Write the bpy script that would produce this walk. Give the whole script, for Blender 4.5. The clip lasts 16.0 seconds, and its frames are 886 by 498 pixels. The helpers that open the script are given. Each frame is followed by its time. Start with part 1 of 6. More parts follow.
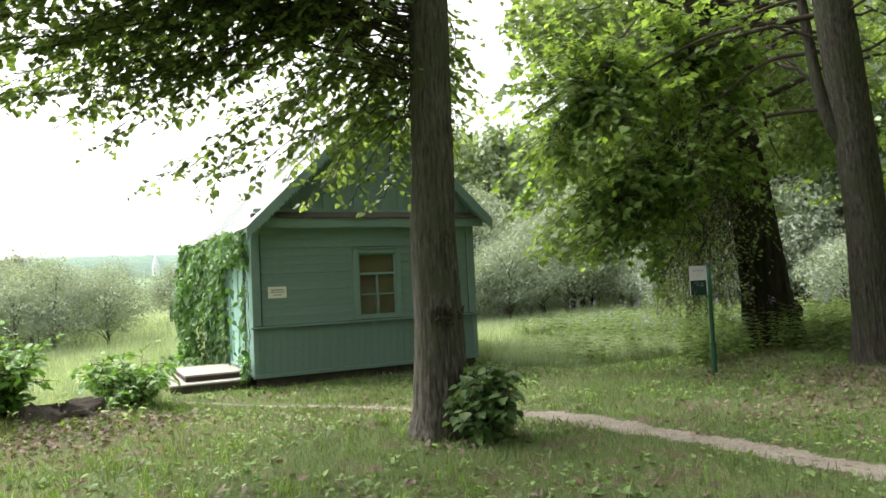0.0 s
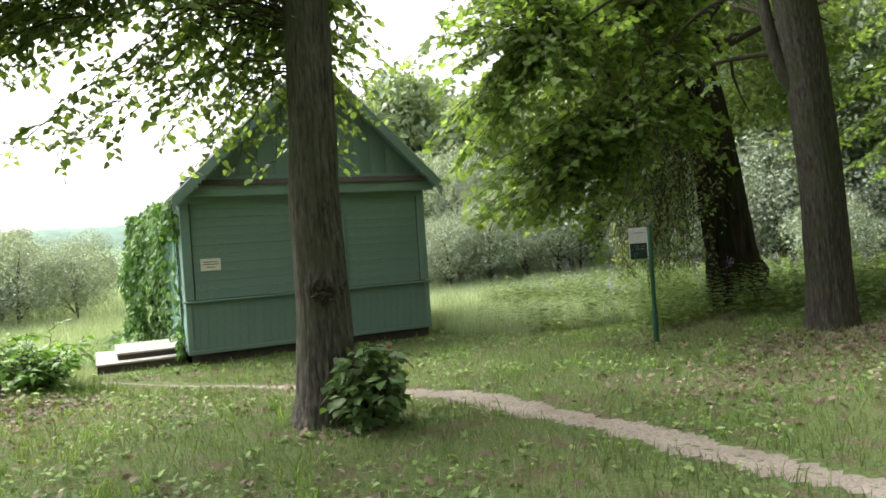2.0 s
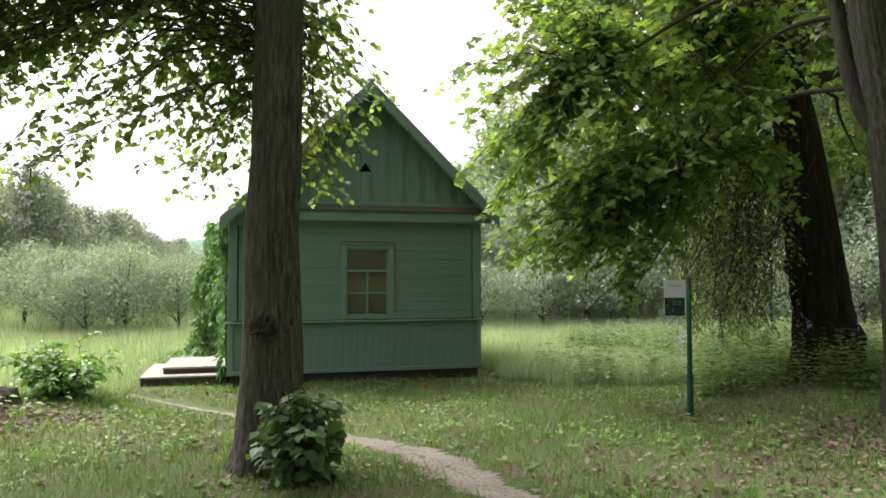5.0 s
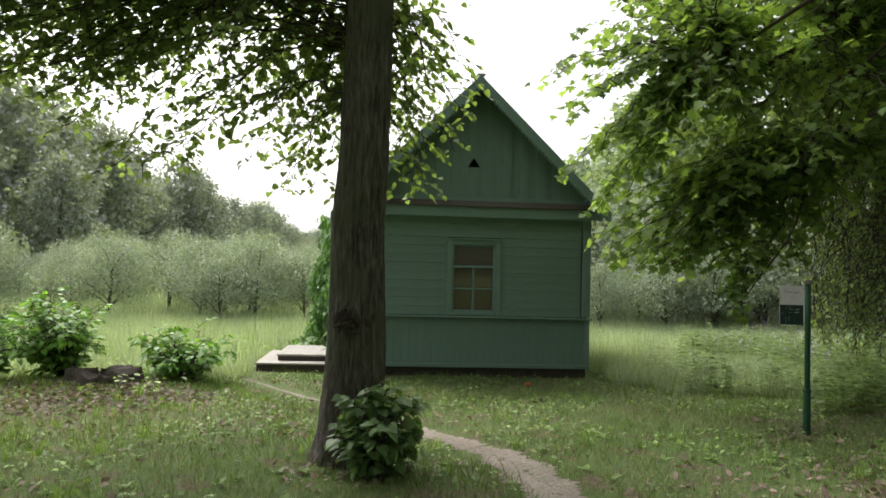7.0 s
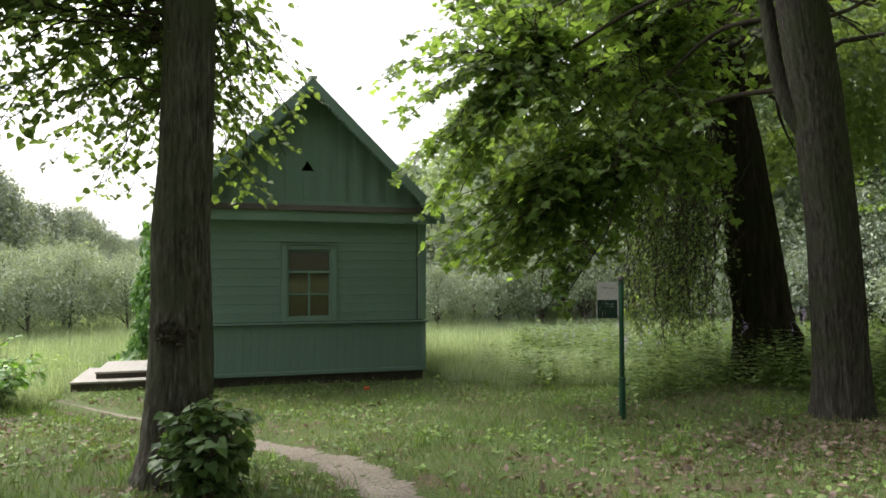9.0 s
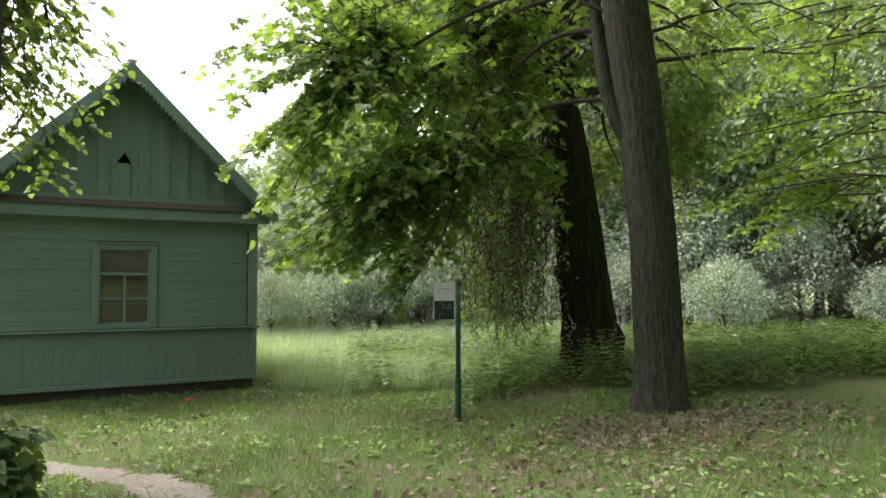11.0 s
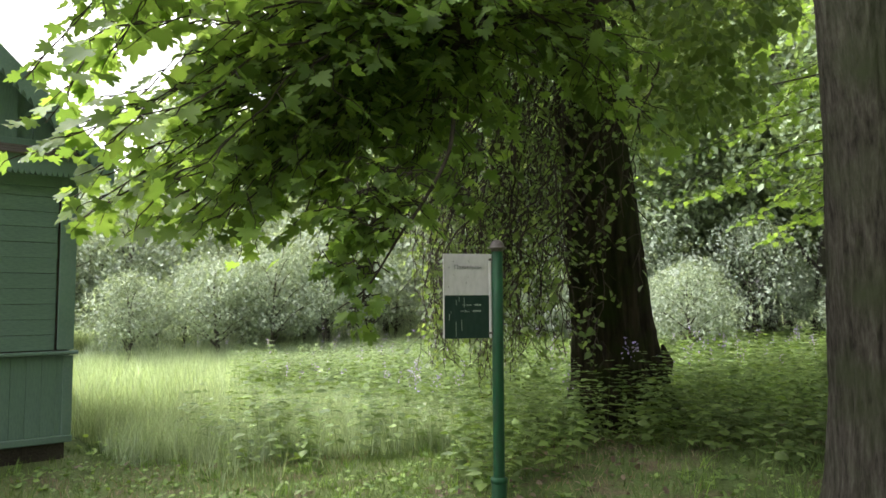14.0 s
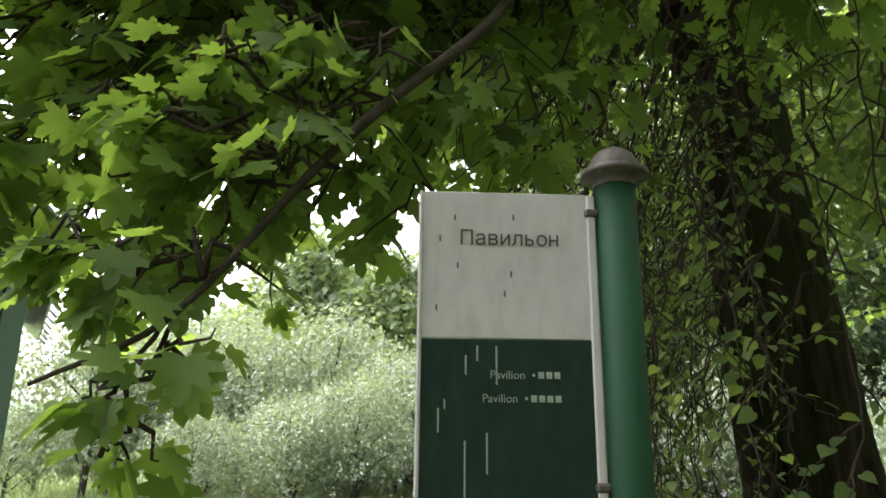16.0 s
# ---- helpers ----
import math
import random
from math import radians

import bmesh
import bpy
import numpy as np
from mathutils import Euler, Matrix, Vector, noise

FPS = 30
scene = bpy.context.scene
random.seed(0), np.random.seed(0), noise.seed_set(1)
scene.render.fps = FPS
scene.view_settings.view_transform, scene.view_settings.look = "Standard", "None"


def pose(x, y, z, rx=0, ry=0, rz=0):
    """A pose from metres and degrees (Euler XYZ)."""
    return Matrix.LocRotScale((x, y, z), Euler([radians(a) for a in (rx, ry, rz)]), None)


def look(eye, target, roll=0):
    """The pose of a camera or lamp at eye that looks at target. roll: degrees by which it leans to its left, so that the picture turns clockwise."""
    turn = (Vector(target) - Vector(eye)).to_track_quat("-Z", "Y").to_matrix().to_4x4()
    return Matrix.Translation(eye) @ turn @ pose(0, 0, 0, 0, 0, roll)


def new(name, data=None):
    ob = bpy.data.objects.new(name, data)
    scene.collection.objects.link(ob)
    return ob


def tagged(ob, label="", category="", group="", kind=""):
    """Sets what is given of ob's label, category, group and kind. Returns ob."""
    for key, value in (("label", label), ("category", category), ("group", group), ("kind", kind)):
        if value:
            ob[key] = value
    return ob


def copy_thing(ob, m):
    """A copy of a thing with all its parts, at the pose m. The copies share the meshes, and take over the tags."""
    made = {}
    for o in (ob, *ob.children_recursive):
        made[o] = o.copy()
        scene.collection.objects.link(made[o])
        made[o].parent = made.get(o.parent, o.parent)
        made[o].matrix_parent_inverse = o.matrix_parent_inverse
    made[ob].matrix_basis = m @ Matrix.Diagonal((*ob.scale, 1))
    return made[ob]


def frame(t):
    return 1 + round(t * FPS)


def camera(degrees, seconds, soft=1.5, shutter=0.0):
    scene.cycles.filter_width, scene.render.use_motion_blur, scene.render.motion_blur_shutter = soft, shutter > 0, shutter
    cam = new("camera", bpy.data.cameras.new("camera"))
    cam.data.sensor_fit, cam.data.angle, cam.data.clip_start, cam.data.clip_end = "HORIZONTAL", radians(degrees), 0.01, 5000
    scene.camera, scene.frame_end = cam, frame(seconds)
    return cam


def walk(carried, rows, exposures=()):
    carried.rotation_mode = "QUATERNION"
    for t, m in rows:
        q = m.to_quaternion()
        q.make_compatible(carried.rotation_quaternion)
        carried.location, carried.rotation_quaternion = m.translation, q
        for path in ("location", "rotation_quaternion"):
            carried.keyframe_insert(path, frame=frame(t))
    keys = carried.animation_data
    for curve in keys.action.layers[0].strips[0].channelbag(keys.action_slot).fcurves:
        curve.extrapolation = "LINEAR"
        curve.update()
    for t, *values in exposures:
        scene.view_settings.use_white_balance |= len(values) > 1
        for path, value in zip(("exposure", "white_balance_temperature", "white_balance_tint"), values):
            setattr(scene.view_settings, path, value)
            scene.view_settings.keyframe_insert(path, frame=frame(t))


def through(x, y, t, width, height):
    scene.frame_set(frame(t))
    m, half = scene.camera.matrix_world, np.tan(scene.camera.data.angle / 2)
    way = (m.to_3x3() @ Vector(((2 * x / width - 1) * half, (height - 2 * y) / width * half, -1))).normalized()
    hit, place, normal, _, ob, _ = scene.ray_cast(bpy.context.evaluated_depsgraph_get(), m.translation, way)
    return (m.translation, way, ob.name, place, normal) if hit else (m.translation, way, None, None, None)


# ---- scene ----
cam = camera(63.0, 16.0, soft=1.65)
EXPOSURES = [(0, 1.82), (4, 1.9), (6.5, 1.3), (9.5, 1.48), (12, 2.02), (14, 2.2), (15, 2.25), (16, 2.3)]
PATH = [
    (0, (-7.22, -13.067, 1.57), (-6.325, -11.281, 1.66), -2.6),
    (0.5, (-6.936, -13.116, 1.524), (-5.987, -11.355, 1.555), -3.4),
    (1, (-6.561, -13.133, 1.579), (-5.586, -11.388, 1.526), -4.9),
    (1.5, (-6.123, -13.0, 1.608), (-5.187, -11.233, 1.581), -3.2),
    (2, (-5.878, -12.955, 1.58), (-5.007, -11.155, 1.568), -3.9),
    (2.5, (-5.583, -12.938, 1.607), (-4.802, -11.097, 1.617), -3.8),
    (3, (-5.261, -12.853, 1.601), (-4.527, -10.993, 1.626), -3.1),
    (3.5, (-4.931, -12.756, 1.666), (-4.252, -10.875, 1.683), -1.4),
    (4, (-4.706, -12.813, 1.646), (-4.079, -10.914, 1.675), -1.3),
    (6.3, (-3.83, -12.928, 1.669), (-3.487, -10.961, 1.793), 1.5),
    (6.5, (-3.826, -12.923, 1.673), (-3.532, -10.948, 1.784), 1.1),
    (7, (-3.834, -12.863, 1.676), (-3.655, -10.872, 1.74), 1.5),
    (7.5, (-3.854, -12.827, 1.666), (-3.759, -10.83, 1.714), 1.5),
    (8, (-3.847, -12.81, 1.663), (-3.769, -10.813, 1.73), 1.3),
    (8.5, (-3.803, -12.803, 1.662), (-3.575, -10.818, 1.753), 0.6),
    (9, (-3.776, -12.864, 1.683), (-3.164, -10.961, 1.762), -0.1),
    (9.5, (-3.786, -12.938, 1.679), (-2.935, -11.131, 1.79), -0.4),
    (9.7, (-3.793, -12.943, 1.662), (-2.894, -11.16, 1.772), -0.3),
    (12, (-3.232, -11.531, 1.562), (-2.187, -9.828, 1.657), -0.29),
    (12.5, (-2.922, -10.698, 1.504), (-1.842, -9.017, 1.595), -0.49),
    (13, (-2.627, -9.995, 1.449), (-1.492, -8.352, 1.547), -0.5),
    (13.5, (-2.364, -9.349, 1.422), (-1.181, -7.74, 1.532), -0.79),
    (14, (-1.775, -8.199, 1.400), (-0.511, -6.656, 1.542), -0.25),
    (14.5, (-1.199, -7.473, 1.364), (0.040, -5.918, 1.577), -0.24),
    (15, (-0.713, -6.993, 1.328), (0.470, -5.407, 1.619), 0.2),
    (15.5, (-0.320, -6.620, 1.301), (0.776, -5.005, 1.739), 0.42),
    (16, (0.012, -6.301, 1.279), (0.984, -4.640, 1.824), 0.68),
]
walk(cam, [(t, look(eye, target, roll)) for t, eye, target, roll in PATH], EXPOSURES)

# ---------- world, sun, exposure ----------
world = bpy.data.worlds.new("overcast_sky")
scene.world = world
world.use_nodes = True
wn, wl = world.node_tree.nodes, world.node_tree.links
sky = wn.new("ShaderNodeTexSky")
sky.sky_type, sky.sun_disc = "NISHITA", False
sky.sun_elevation, sky.sun_rotation = radians(52), radians(-35)
sky.air_density, sky.dust_density, sky.ozone_density = 1.0, 6.0, 1.0
grey = wn.new("ShaderNodeHueSaturation")
grey.inputs["Saturation"].default_value = 0.12
wl.new(sky.outputs[0], grey.inputs["Color"])
wl.new(grey.outputs[0], wn["Background"].inputs["Color"])
wn["Background"].inputs["Strength"].default_value = 0.15

sun_data = bpy.data.lights.new("sun", "SUN")
sun_data.energy, sun_data.angle, sun_data.color = 0.8, radians(50), (1.0, 0.96, 0.9)
sun = new("sun", sun_data)
sun.matrix_world = look((-20, 28, 44), (0, 0, 0))

# ---------- materials ----------
rng = np.random.default_rng(7)


def base_material(name, rough=0.8, spec=0.3):
    m = bpy.data.materials.new(name)
    m.use_nodes = True
    b = m.node_tree.nodes["Principled BSDF"]
    b.inputs["Roughness"].default_value = rough
    b.inputs["Specular IOR Level"].default_value = spec
    return m, m.node_tree.nodes, m.node_tree.links, b


def ramp_of(nodes, colours):
    r = nodes.new("ShaderNodeValToRGB")
    els = r.color_ramp.elements
    while len(els) < len(colours):
        els.new(0.5)
    for e, (p, c) in zip(els, colours):
        e.position, e.color = p, (*c, 1)
    return r


def noise_of(nodes, links, scale, detail=6, stretch=None, rough=0.6):
    n = nodes.new("ShaderNodeTexNoise")
    n.inputs["Scale"].default_value, n.inputs["Detail"].default_value = scale, detail
    n.inputs["Roughness"].default_value = rough
    co = nodes.new("ShaderNodeTexCoord")
    if stretch:
        mp = nodes.new("ShaderNodeMapping")
        mp.inputs["Scale"].default_value = stretch
        links.new(co.outputs["Object"], mp.inputs["Vector"])
        links.new(mp.outputs[0], n.inputs["Vector"])
    else:
        links.new(co.outputs["Object"], n.inputs["Vector"])
    return n


def mixed(nodes, links, a, b, fac, mode="MIX"):
    mx = nodes.new("ShaderNodeMix")
    mx.data_type, mx.blend_type = "RGBA", mode
    for sock, v in ((mx.inputs[6], a), (mx.inputs[7], b), (mx.inputs[0], fac)):
        if isinstance(v, (int, float)):
            sock.default_value = v
        elif isinstance(v, tuple):
            sock.default_value = (*v, 1)
        else:
            links.new(v, sock)
    return mx.outputs[2]


def bumped(nodes, links, bsdf, height, strength=0.4, distance=0.01):
    bp = nodes.new("ShaderNodeBump")
    bp.inputs["Strength"].default_value, bp.inputs["Distance"].default_value = strength, distance
    links.new(height, bp.inputs["Height"])
    links.new(bp.outputs[0], bsdf.inputs["Normal"])


def surface(name, c1, c2, c3=None, scale=6.0, fine=60.0, stretch=None, rough=0.8, bump=0.3, dist=0.006, spec=0.3, vary=0.0, metal=0.0):
    """Two scales of variation, with relief; vary: difference from piece to piece."""
    m, n, l, b = base_material(name, rough, spec)
    b.inputs["Metallic"].default_value = metal
    big, small = noise_of(n, l, scale, 5, stretch), noise_of(n, l, fine, 6, stretch)
    r = ramp_of(n, [(0.3, c1), (0.7, c2)])
    l.new(big.outputs[0], r.inputs[0])
    col = r.outputs[0]
    r2 = ramp_of(n, [(0.42, (0, 0, 0)), (0.68, (1, 1, 1))])
    l.new(small.outputs[0], r2.inputs[0])
    col = mixed(n, l, col, c3 or tuple(x * 0.7 for x in c1), r2.outputs[0])
    if vary:
        oi = n.new("ShaderNodeObjectInfo")
        hs = n.new("ShaderNodeHueSaturation")
        mr = n.new("ShaderNodeMapRange")
        mr.inputs[3].default_value, mr.inputs[4].default_value = 1 - vary, 1 + vary
        l.new(oi.outputs["Random"], mr.inputs[0])
        l.new(mr.outputs[0], hs.inputs["Value"])
        l.new(col, hs.inputs["Color"])
        col = hs.outputs[0]
    l.new(col, b.inputs["Base Color"])
    bumped(n, l, b, small.outputs[0], bump, dist)
    return m


def foliage(name, dark, light, through=0.35, rough=0.5, spec=0.35):
    """Leaf tissue: colour from leaf to leaf, light passes through in part."""
    m, n, l, b = base_material(name, rough, spec)
    dark, light = ((c[0] * 1.08, c[1], c[2] * 1.42) for c in (dark, light))
    g = n.new("ShaderNodeNewGeometry")
    r = ramp_of(n, [(0.0, dark), (0.75, light), (1.0, tuple(min(1, c * 1.35) for c in light))])
    l.new(g.outputs["Random Per Island"], r.inputs[0])
    patch = noise_of(n, l, 0.9, 3)
    hs = n.new("ShaderNodeHueSaturation")
    mr = n.new("ShaderNodeMapRange")
    mr.inputs[1].default_value, mr.inputs[2].default_value = 0.3, 0.7
    mr.inputs[3].default_value, mr.inputs[4].default_value = 0.78, 1.22
    l.new(patch.outputs[0], mr.inputs[0])
    l.new(mr.outputs[0], hs.inputs["Value"])
    l.new(r.outputs[0], hs.inputs["Color"])
    l.new(hs.outputs[0], b.inputs["Base Color"])
    t = n.new("ShaderNodeBsdfTranslucent")
    warm = mixed(n, l, hs.outputs[0], (1.25, 1.3, 0.5), 1.0, "MULTIPLY")
    l.new(warm, t.inputs["Color"])
    mx = n.new("ShaderNodeMixShader")
    mx.inputs[0].default_value = through
    l.new(b.outputs[0], mx.inputs[1])
    l.new(t.outputs[0], mx.inputs[2])
    l.new(mx.outputs[0], n["Material Output"].inputs["Surface"])
    return m


M_PAINT = surface("green_paint", (0.128, 0.195, 0.16), (0.165, 0.242, 0.202), (0.105, 0.16, 0.134), 1.6, 45, (0.5, 1, 4), 0.6, 0.25, 0.003, 0.3, 0.05)
M_PAINT_V = surface("green_paint_upright", (0.124, 0.19, 0.156), (0.156, 0.233, 0.192), (0.108, 0.166, 0.14), 1.6, 45, (4, 1, 0.4), 0.6, 0.25, 0.003, 0.3, 0.025)
M_TRIM = surface("green_trim_paint", (0.115, 0.182, 0.15), (0.148, 0.225, 0.188), (0.165, 0.23, 0.20), 2, 60, None, 0.6, 0.2, 0.002, 0.3, 0.05)
# paler green than M_TRIM, for the west wall and door only
M_TRIM_SIDE = surface("pale_green_side", (0.22, 0.38, 0.32), (0.30, 0.47, 0.40), (0.16, 0.28, 0.23), 2, 40, None, 0.65, 0.2, 0.002, 0.3, 0.04)
M_PENT = surface("weathered_brown_board", (0.05, 0.04, 0.034), (0.09, 0.072, 0.062), (0.14, 0.125, 0.11), 3, 60, (0.3, 4, 4), 0.8, 0.4, 0.003)
M_ROOF = surface("galvanised_roof_sheet", (0.60, 0.62, 0.63), (0.72, 0.73, 0.73), (0.50, 0.50, 0.49), 1.2, 30, None, 0.33, 0.1, 0.002, 0.5, 0.04, 0.7)
M_FOUND = surface("dark_plinth", (0.045, 0.038, 0.032), (0.085, 0.072, 0.06), None, 4, 50, None, 0.95, 0.6, 0.01, 0.15)
M_STEP = surface("grey_weathered_deck", (0.30, 0.27, 0.24), (0.42, 0.39, 0.36), (0.22, 0.19, 0.17), 2, 40, (6, 0.6, 1), 0.85, 0.3, 0.003, 0.2, 0.06)
M_STEPEDGE = surface("dark_deck_edge", (0.05, 0.038, 0.032), (0.085, 0.065, 0.055), None, 3, 50, (0.5, 4, 4), 0.85, 0.3, 0.003, 0.2)
M_BLIND = surface("olive_woven_blind", (0.22, 0.195, 0.10), (0.30, 0.27, 0.15), (0.15, 0.13, 0.07), 2, 60, (0.4, 1, 8), 0.9, 0.3, 0.003, 0.1)
M_INSIDE = surface("dim_room_boards", (0.06, 0.05, 0.04), (0.09, 0.075, 0.06), None, 2, 30, None, 0.9)
M_SIGNWHITE = surface("weathered_white_panel", (0.45, 0.425, 0.455), (0.50, 0.475, 0.505), (0.40, 0.38, 0.405), 5, 40, (1, 1, 0.4), 0.45, 0.05, 0.001, 0.4)
M_SIGNDARK = surface("dark_green_panel", (0.004, 0.018, 0.014), (0.007, 0.026, 0.02), (0.012, 0.03, 0.024), 5, 40, (1, 1, 0.4), 0.45, 0.05, 0.001, 0.25)
M_INK = surface("dark_grey_lettering", (0.07, 0.07, 0.07), (0.1, 0.1, 0.1), None, 5, 40)
M_INKPALE = surface("pale_lettering", (0.28, 0.32, 0.30), (0.36, 0.40, 0.38), None, 5, 40)
M_POST = surface("green_post_paint", (0.005, 0.044, 0.018), (0.008, 0.060, 0.025), (0.012, 0.038, 0.02), 4, 30, (1, 1, 0.3), 0.6, 0.1, 0.001, 0.25)
M_CAP = surface("brown_plastic_cap", (0.05, 0.042, 0.042), (0.075, 0.062, 0.06), (0.10, 0.085, 0.08), 20, 90, None, 0.5, 0.15, 0.001, 0.35)
M_PLAQUE = surface("cream_plaque", (0.62, 0.60, 0.52), (0.70, 0.68, 0.60), None, 5, 60, None, 0.6)
M_WOOD_DRY = surface("grey_dead_wood", (0.06, 0.05, 0.042), (0.10, 0.088, 0.076), (0.03, 0.025, 0.02), 3, 40, (1, 1, 3), 0.95, 0.8, 0.02, 0.1)
M_TWIG = surface("dark_twig_bark", (0.045, 0.036, 0.028), (0.075, 0.062, 0.05), None, 8, 60, None, 0.9, 0.4, 0.004, 0.15)
M_DIRT = surface("sandy_path_soil", (0.19, 0.16, 0.135), (0.28, 0.245, 0.21), (0.13, 0.11, 0.085), 2.2, 45, None, 0.97, 0.7, 0.012, 0.1)
M_RED = surface("red_wrapper", (0.6, 0.06, 0.02), (0.7, 0.1, 0.04), None, 8, 40, None, 0.5)
M_WHITEWALL = surface("white_plaster_far", (0.72, 0.74, 0.76), (0.8, 0.8, 0.8), None, 0.2, 2)
M_FARROOF = surface("pale_green_far_roof", (0.30, 0.42, 0.38), (0.38, 0.50, 0.46), None, 0.2, 2)


def bark(name, c1, c2, c3, groove=26.0):
    m, n, l, b = base_material(name, 0.95, 0.12)
    ridges = noise_of(n, l, groove, 6, (1, 1, 0.14), 0.65)
    blot = noise_of(n, l, 2.2, 4)
    r = ramp_of(n, [(0.34, c1), (0.52, c2), (0.72, c3)])
    l.new(ridges.outputs[0], r.inputs[0])
    r2 = ramp_of(n, [(0.45, (0, 0, 0)), (0.7, (1, 1, 1))])
    l.new(blot.outputs[0], r2.inputs[0])
    moss = mixed(n, l, r.outputs[0], tuple(a * 0.8 + d for a, d in zip(c2, (0.0, 0.012, -0.005))), r2.outputs[0])
    l.new(moss, b.inputs["Base Color"])
    bumped(n, l, b, ridges.outputs[0], 0.9, 0.02)
    return m


M_BARK_LINDEN = bark("linden_bark", (0.026, 0.023, 0.019), (0.082, 0.075, 0.062), (0.165, 0.155, 0.133), 34)
M_BARK_MAPLE = bark("maple_bark", (0.020, 0.017, 0.0145), (0.054, 0.048, 0.041), (0.102, 0.094, 0.081), 36)
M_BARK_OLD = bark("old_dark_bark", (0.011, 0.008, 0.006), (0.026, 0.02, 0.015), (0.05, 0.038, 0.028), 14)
M_BARK_FAR = bark("woodland_bark", (0.05, 0.045, 0.04), (0.09, 0.08, 0.07), (0.14, 0.13, 0.12), 8)
M_LEAF_LINDEN = foliage("linden_leaf", (0.09, 0.142, 0.042), (0.16, 0.235, 0.068), 0.6)
M_LEAF_MAPLE = foliage("maple_leaf", (0.10, 0.17, 0.042), (0.185, 0.28, 0.07), 0.62, 0.55)
M_LEAF_OLD = foliage("drooping_linden_leaf", (0.085, 0.135, 0.042), (0.16, 0.225, 0.075), 0.58)
M_LEAF_VINE = foliage("vine_leaf", (0.035, 0.10, 0.02), (0.11, 0.23, 0.04), 0.35)
M_LEAF_SUCKER = foliage("sucker_leaf", (0.06, 0.12, 0.03), (0.13, 0.22, 0.06), 0.35)
M_LEAF_SAPLING = foliage("sapling_leaf", (0.08, 0.19, 0.025), (0.16, 0.32, 0.05), 0.4)
# orchard leaves: haze over the rows is painted in as a paler grey-green
M_LEAF_APPLE = foliage("hazed_orchard_leaf", (0.175, 0.232, 0.13), (0.28, 0.345, 0.21), 0.3, 0.6)
# woodland and birch leaf colours are lightened to stand in for haze
M_LEAF_FOREST = foliage("hazed_woodland_leaf", (0.12, 0.18, 0.075), (0.24, 0.32, 0.15), 0.35, 0.6)
M_LEAF_BIRCH = foliage("hazed_birch_leaf", (0.15, 0.19, 0.12), (0.25, 0.295, 0.20), 0.3, 0.6)
M_LEAF_PINE = foliage("pine_needles", (0.03, 0.062, 0.04), (0.06, 0.10, 0.06), 0.15, 0.7)
M_LEAF_NETTLE = foliage("nettle_leaf", (0.075, 0.125, 0.03), (0.15, 0.225, 0.055), 0.35)
# open light on the elder is put into its leaf colour
M_LEAF_ELDER_LIT = foliage("lit_ground_elder_leaf", (0.16, 0.26, 0.05), (0.27, 0.39, 0.09), 0.4)
M_GRASS = foliage("lawn_blade", (0.062, 0.112, 0.026), (0.13, 0.19, 0.052), 0.35, 0.6)
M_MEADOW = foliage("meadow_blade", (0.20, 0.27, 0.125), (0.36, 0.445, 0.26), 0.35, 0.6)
M_WEED = foliage("broad_weed_leaf", (0.075, 0.145, 0.03), (0.17, 0.26, 0.06), 0.3, 0.6)
M_LITTER = foliage("dead_leaf", (0.085, 0.062, 0.036), (0.19, 0.145, 0.09), 0.15, 0.8)
M_STRAW = foliage("dry_grass_blade", (0.15, 0.125, 0.06), (0.27, 0.235, 0.13), 0.25, 0.7)
M_FLOWER = foliage("lilac_flower", (0.32, 0.26, 0.45), (0.48, 0.40, 0.62), 0.3, 0.7)
M_FLOWER_W = foliage("white_flower", (0.6, 0.6, 0.55), (0.75, 0.75, 0.7), 0.2, 0.7)


def ground_material():
    m, n, l, b = base_material("grassy_soil", 0.97, 0.1)
    big, mid, fine = noise_of(n, l, 0.35, 5), noise_of(n, l, 2.6, 7), noise_of(n, l, 34, 6)
    r = ramp_of(n, [(0.3, (0.07, 0.108, 0.032)), (0.55, (0.105, 0.14, 0.05)), (0.75, (0.14, 0.15, 0.068))])
    l.new(big.outputs[0], r.inputs[0])
    r2 = ramp_of(n, [(0.52, (0, 0, 0)), (0.66, (1, 1, 1))])
    l.new(mid.outputs[0], r2.inputs[0])
    soil = mixed(n, l, r.outputs[0], (0.125, 0.098, 0.066), r2.outputs[0])
    # beyond the mown lawn the soil gives way to a paler green sward
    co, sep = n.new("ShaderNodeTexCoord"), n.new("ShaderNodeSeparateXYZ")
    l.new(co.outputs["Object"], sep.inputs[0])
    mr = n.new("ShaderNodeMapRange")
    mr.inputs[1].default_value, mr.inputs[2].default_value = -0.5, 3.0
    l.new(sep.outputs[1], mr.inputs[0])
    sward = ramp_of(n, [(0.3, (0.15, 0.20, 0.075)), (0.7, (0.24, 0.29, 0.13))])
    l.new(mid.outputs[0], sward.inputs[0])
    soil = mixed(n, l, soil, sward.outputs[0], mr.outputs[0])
    r3 = ramp_of(n, [(0.4, (0.62, 0.62, 0.62)), (0.65, (1.15, 1.15, 1.15))])
    l.new(fine.outputs[0], r3.inputs[0])
    col = mixed(n, l, soil, r3.outputs[0], 1.0, "MULTIPLY")
    l.new(col, b.inputs["Base Color"])
    bumped(n, l, b, fine.outputs[0], 0.8, 0.03)
    return m


M_GROUND = ground_material()


def glass_material():
    m, n, l, b = base_material("window_glass", 0.05, 0.5)
    b.inputs["Transmission Weight"].default_value = 1.0
    b.inputs["IOR"].default_value = 1.45
    return m


M_GLASS = glass_material()


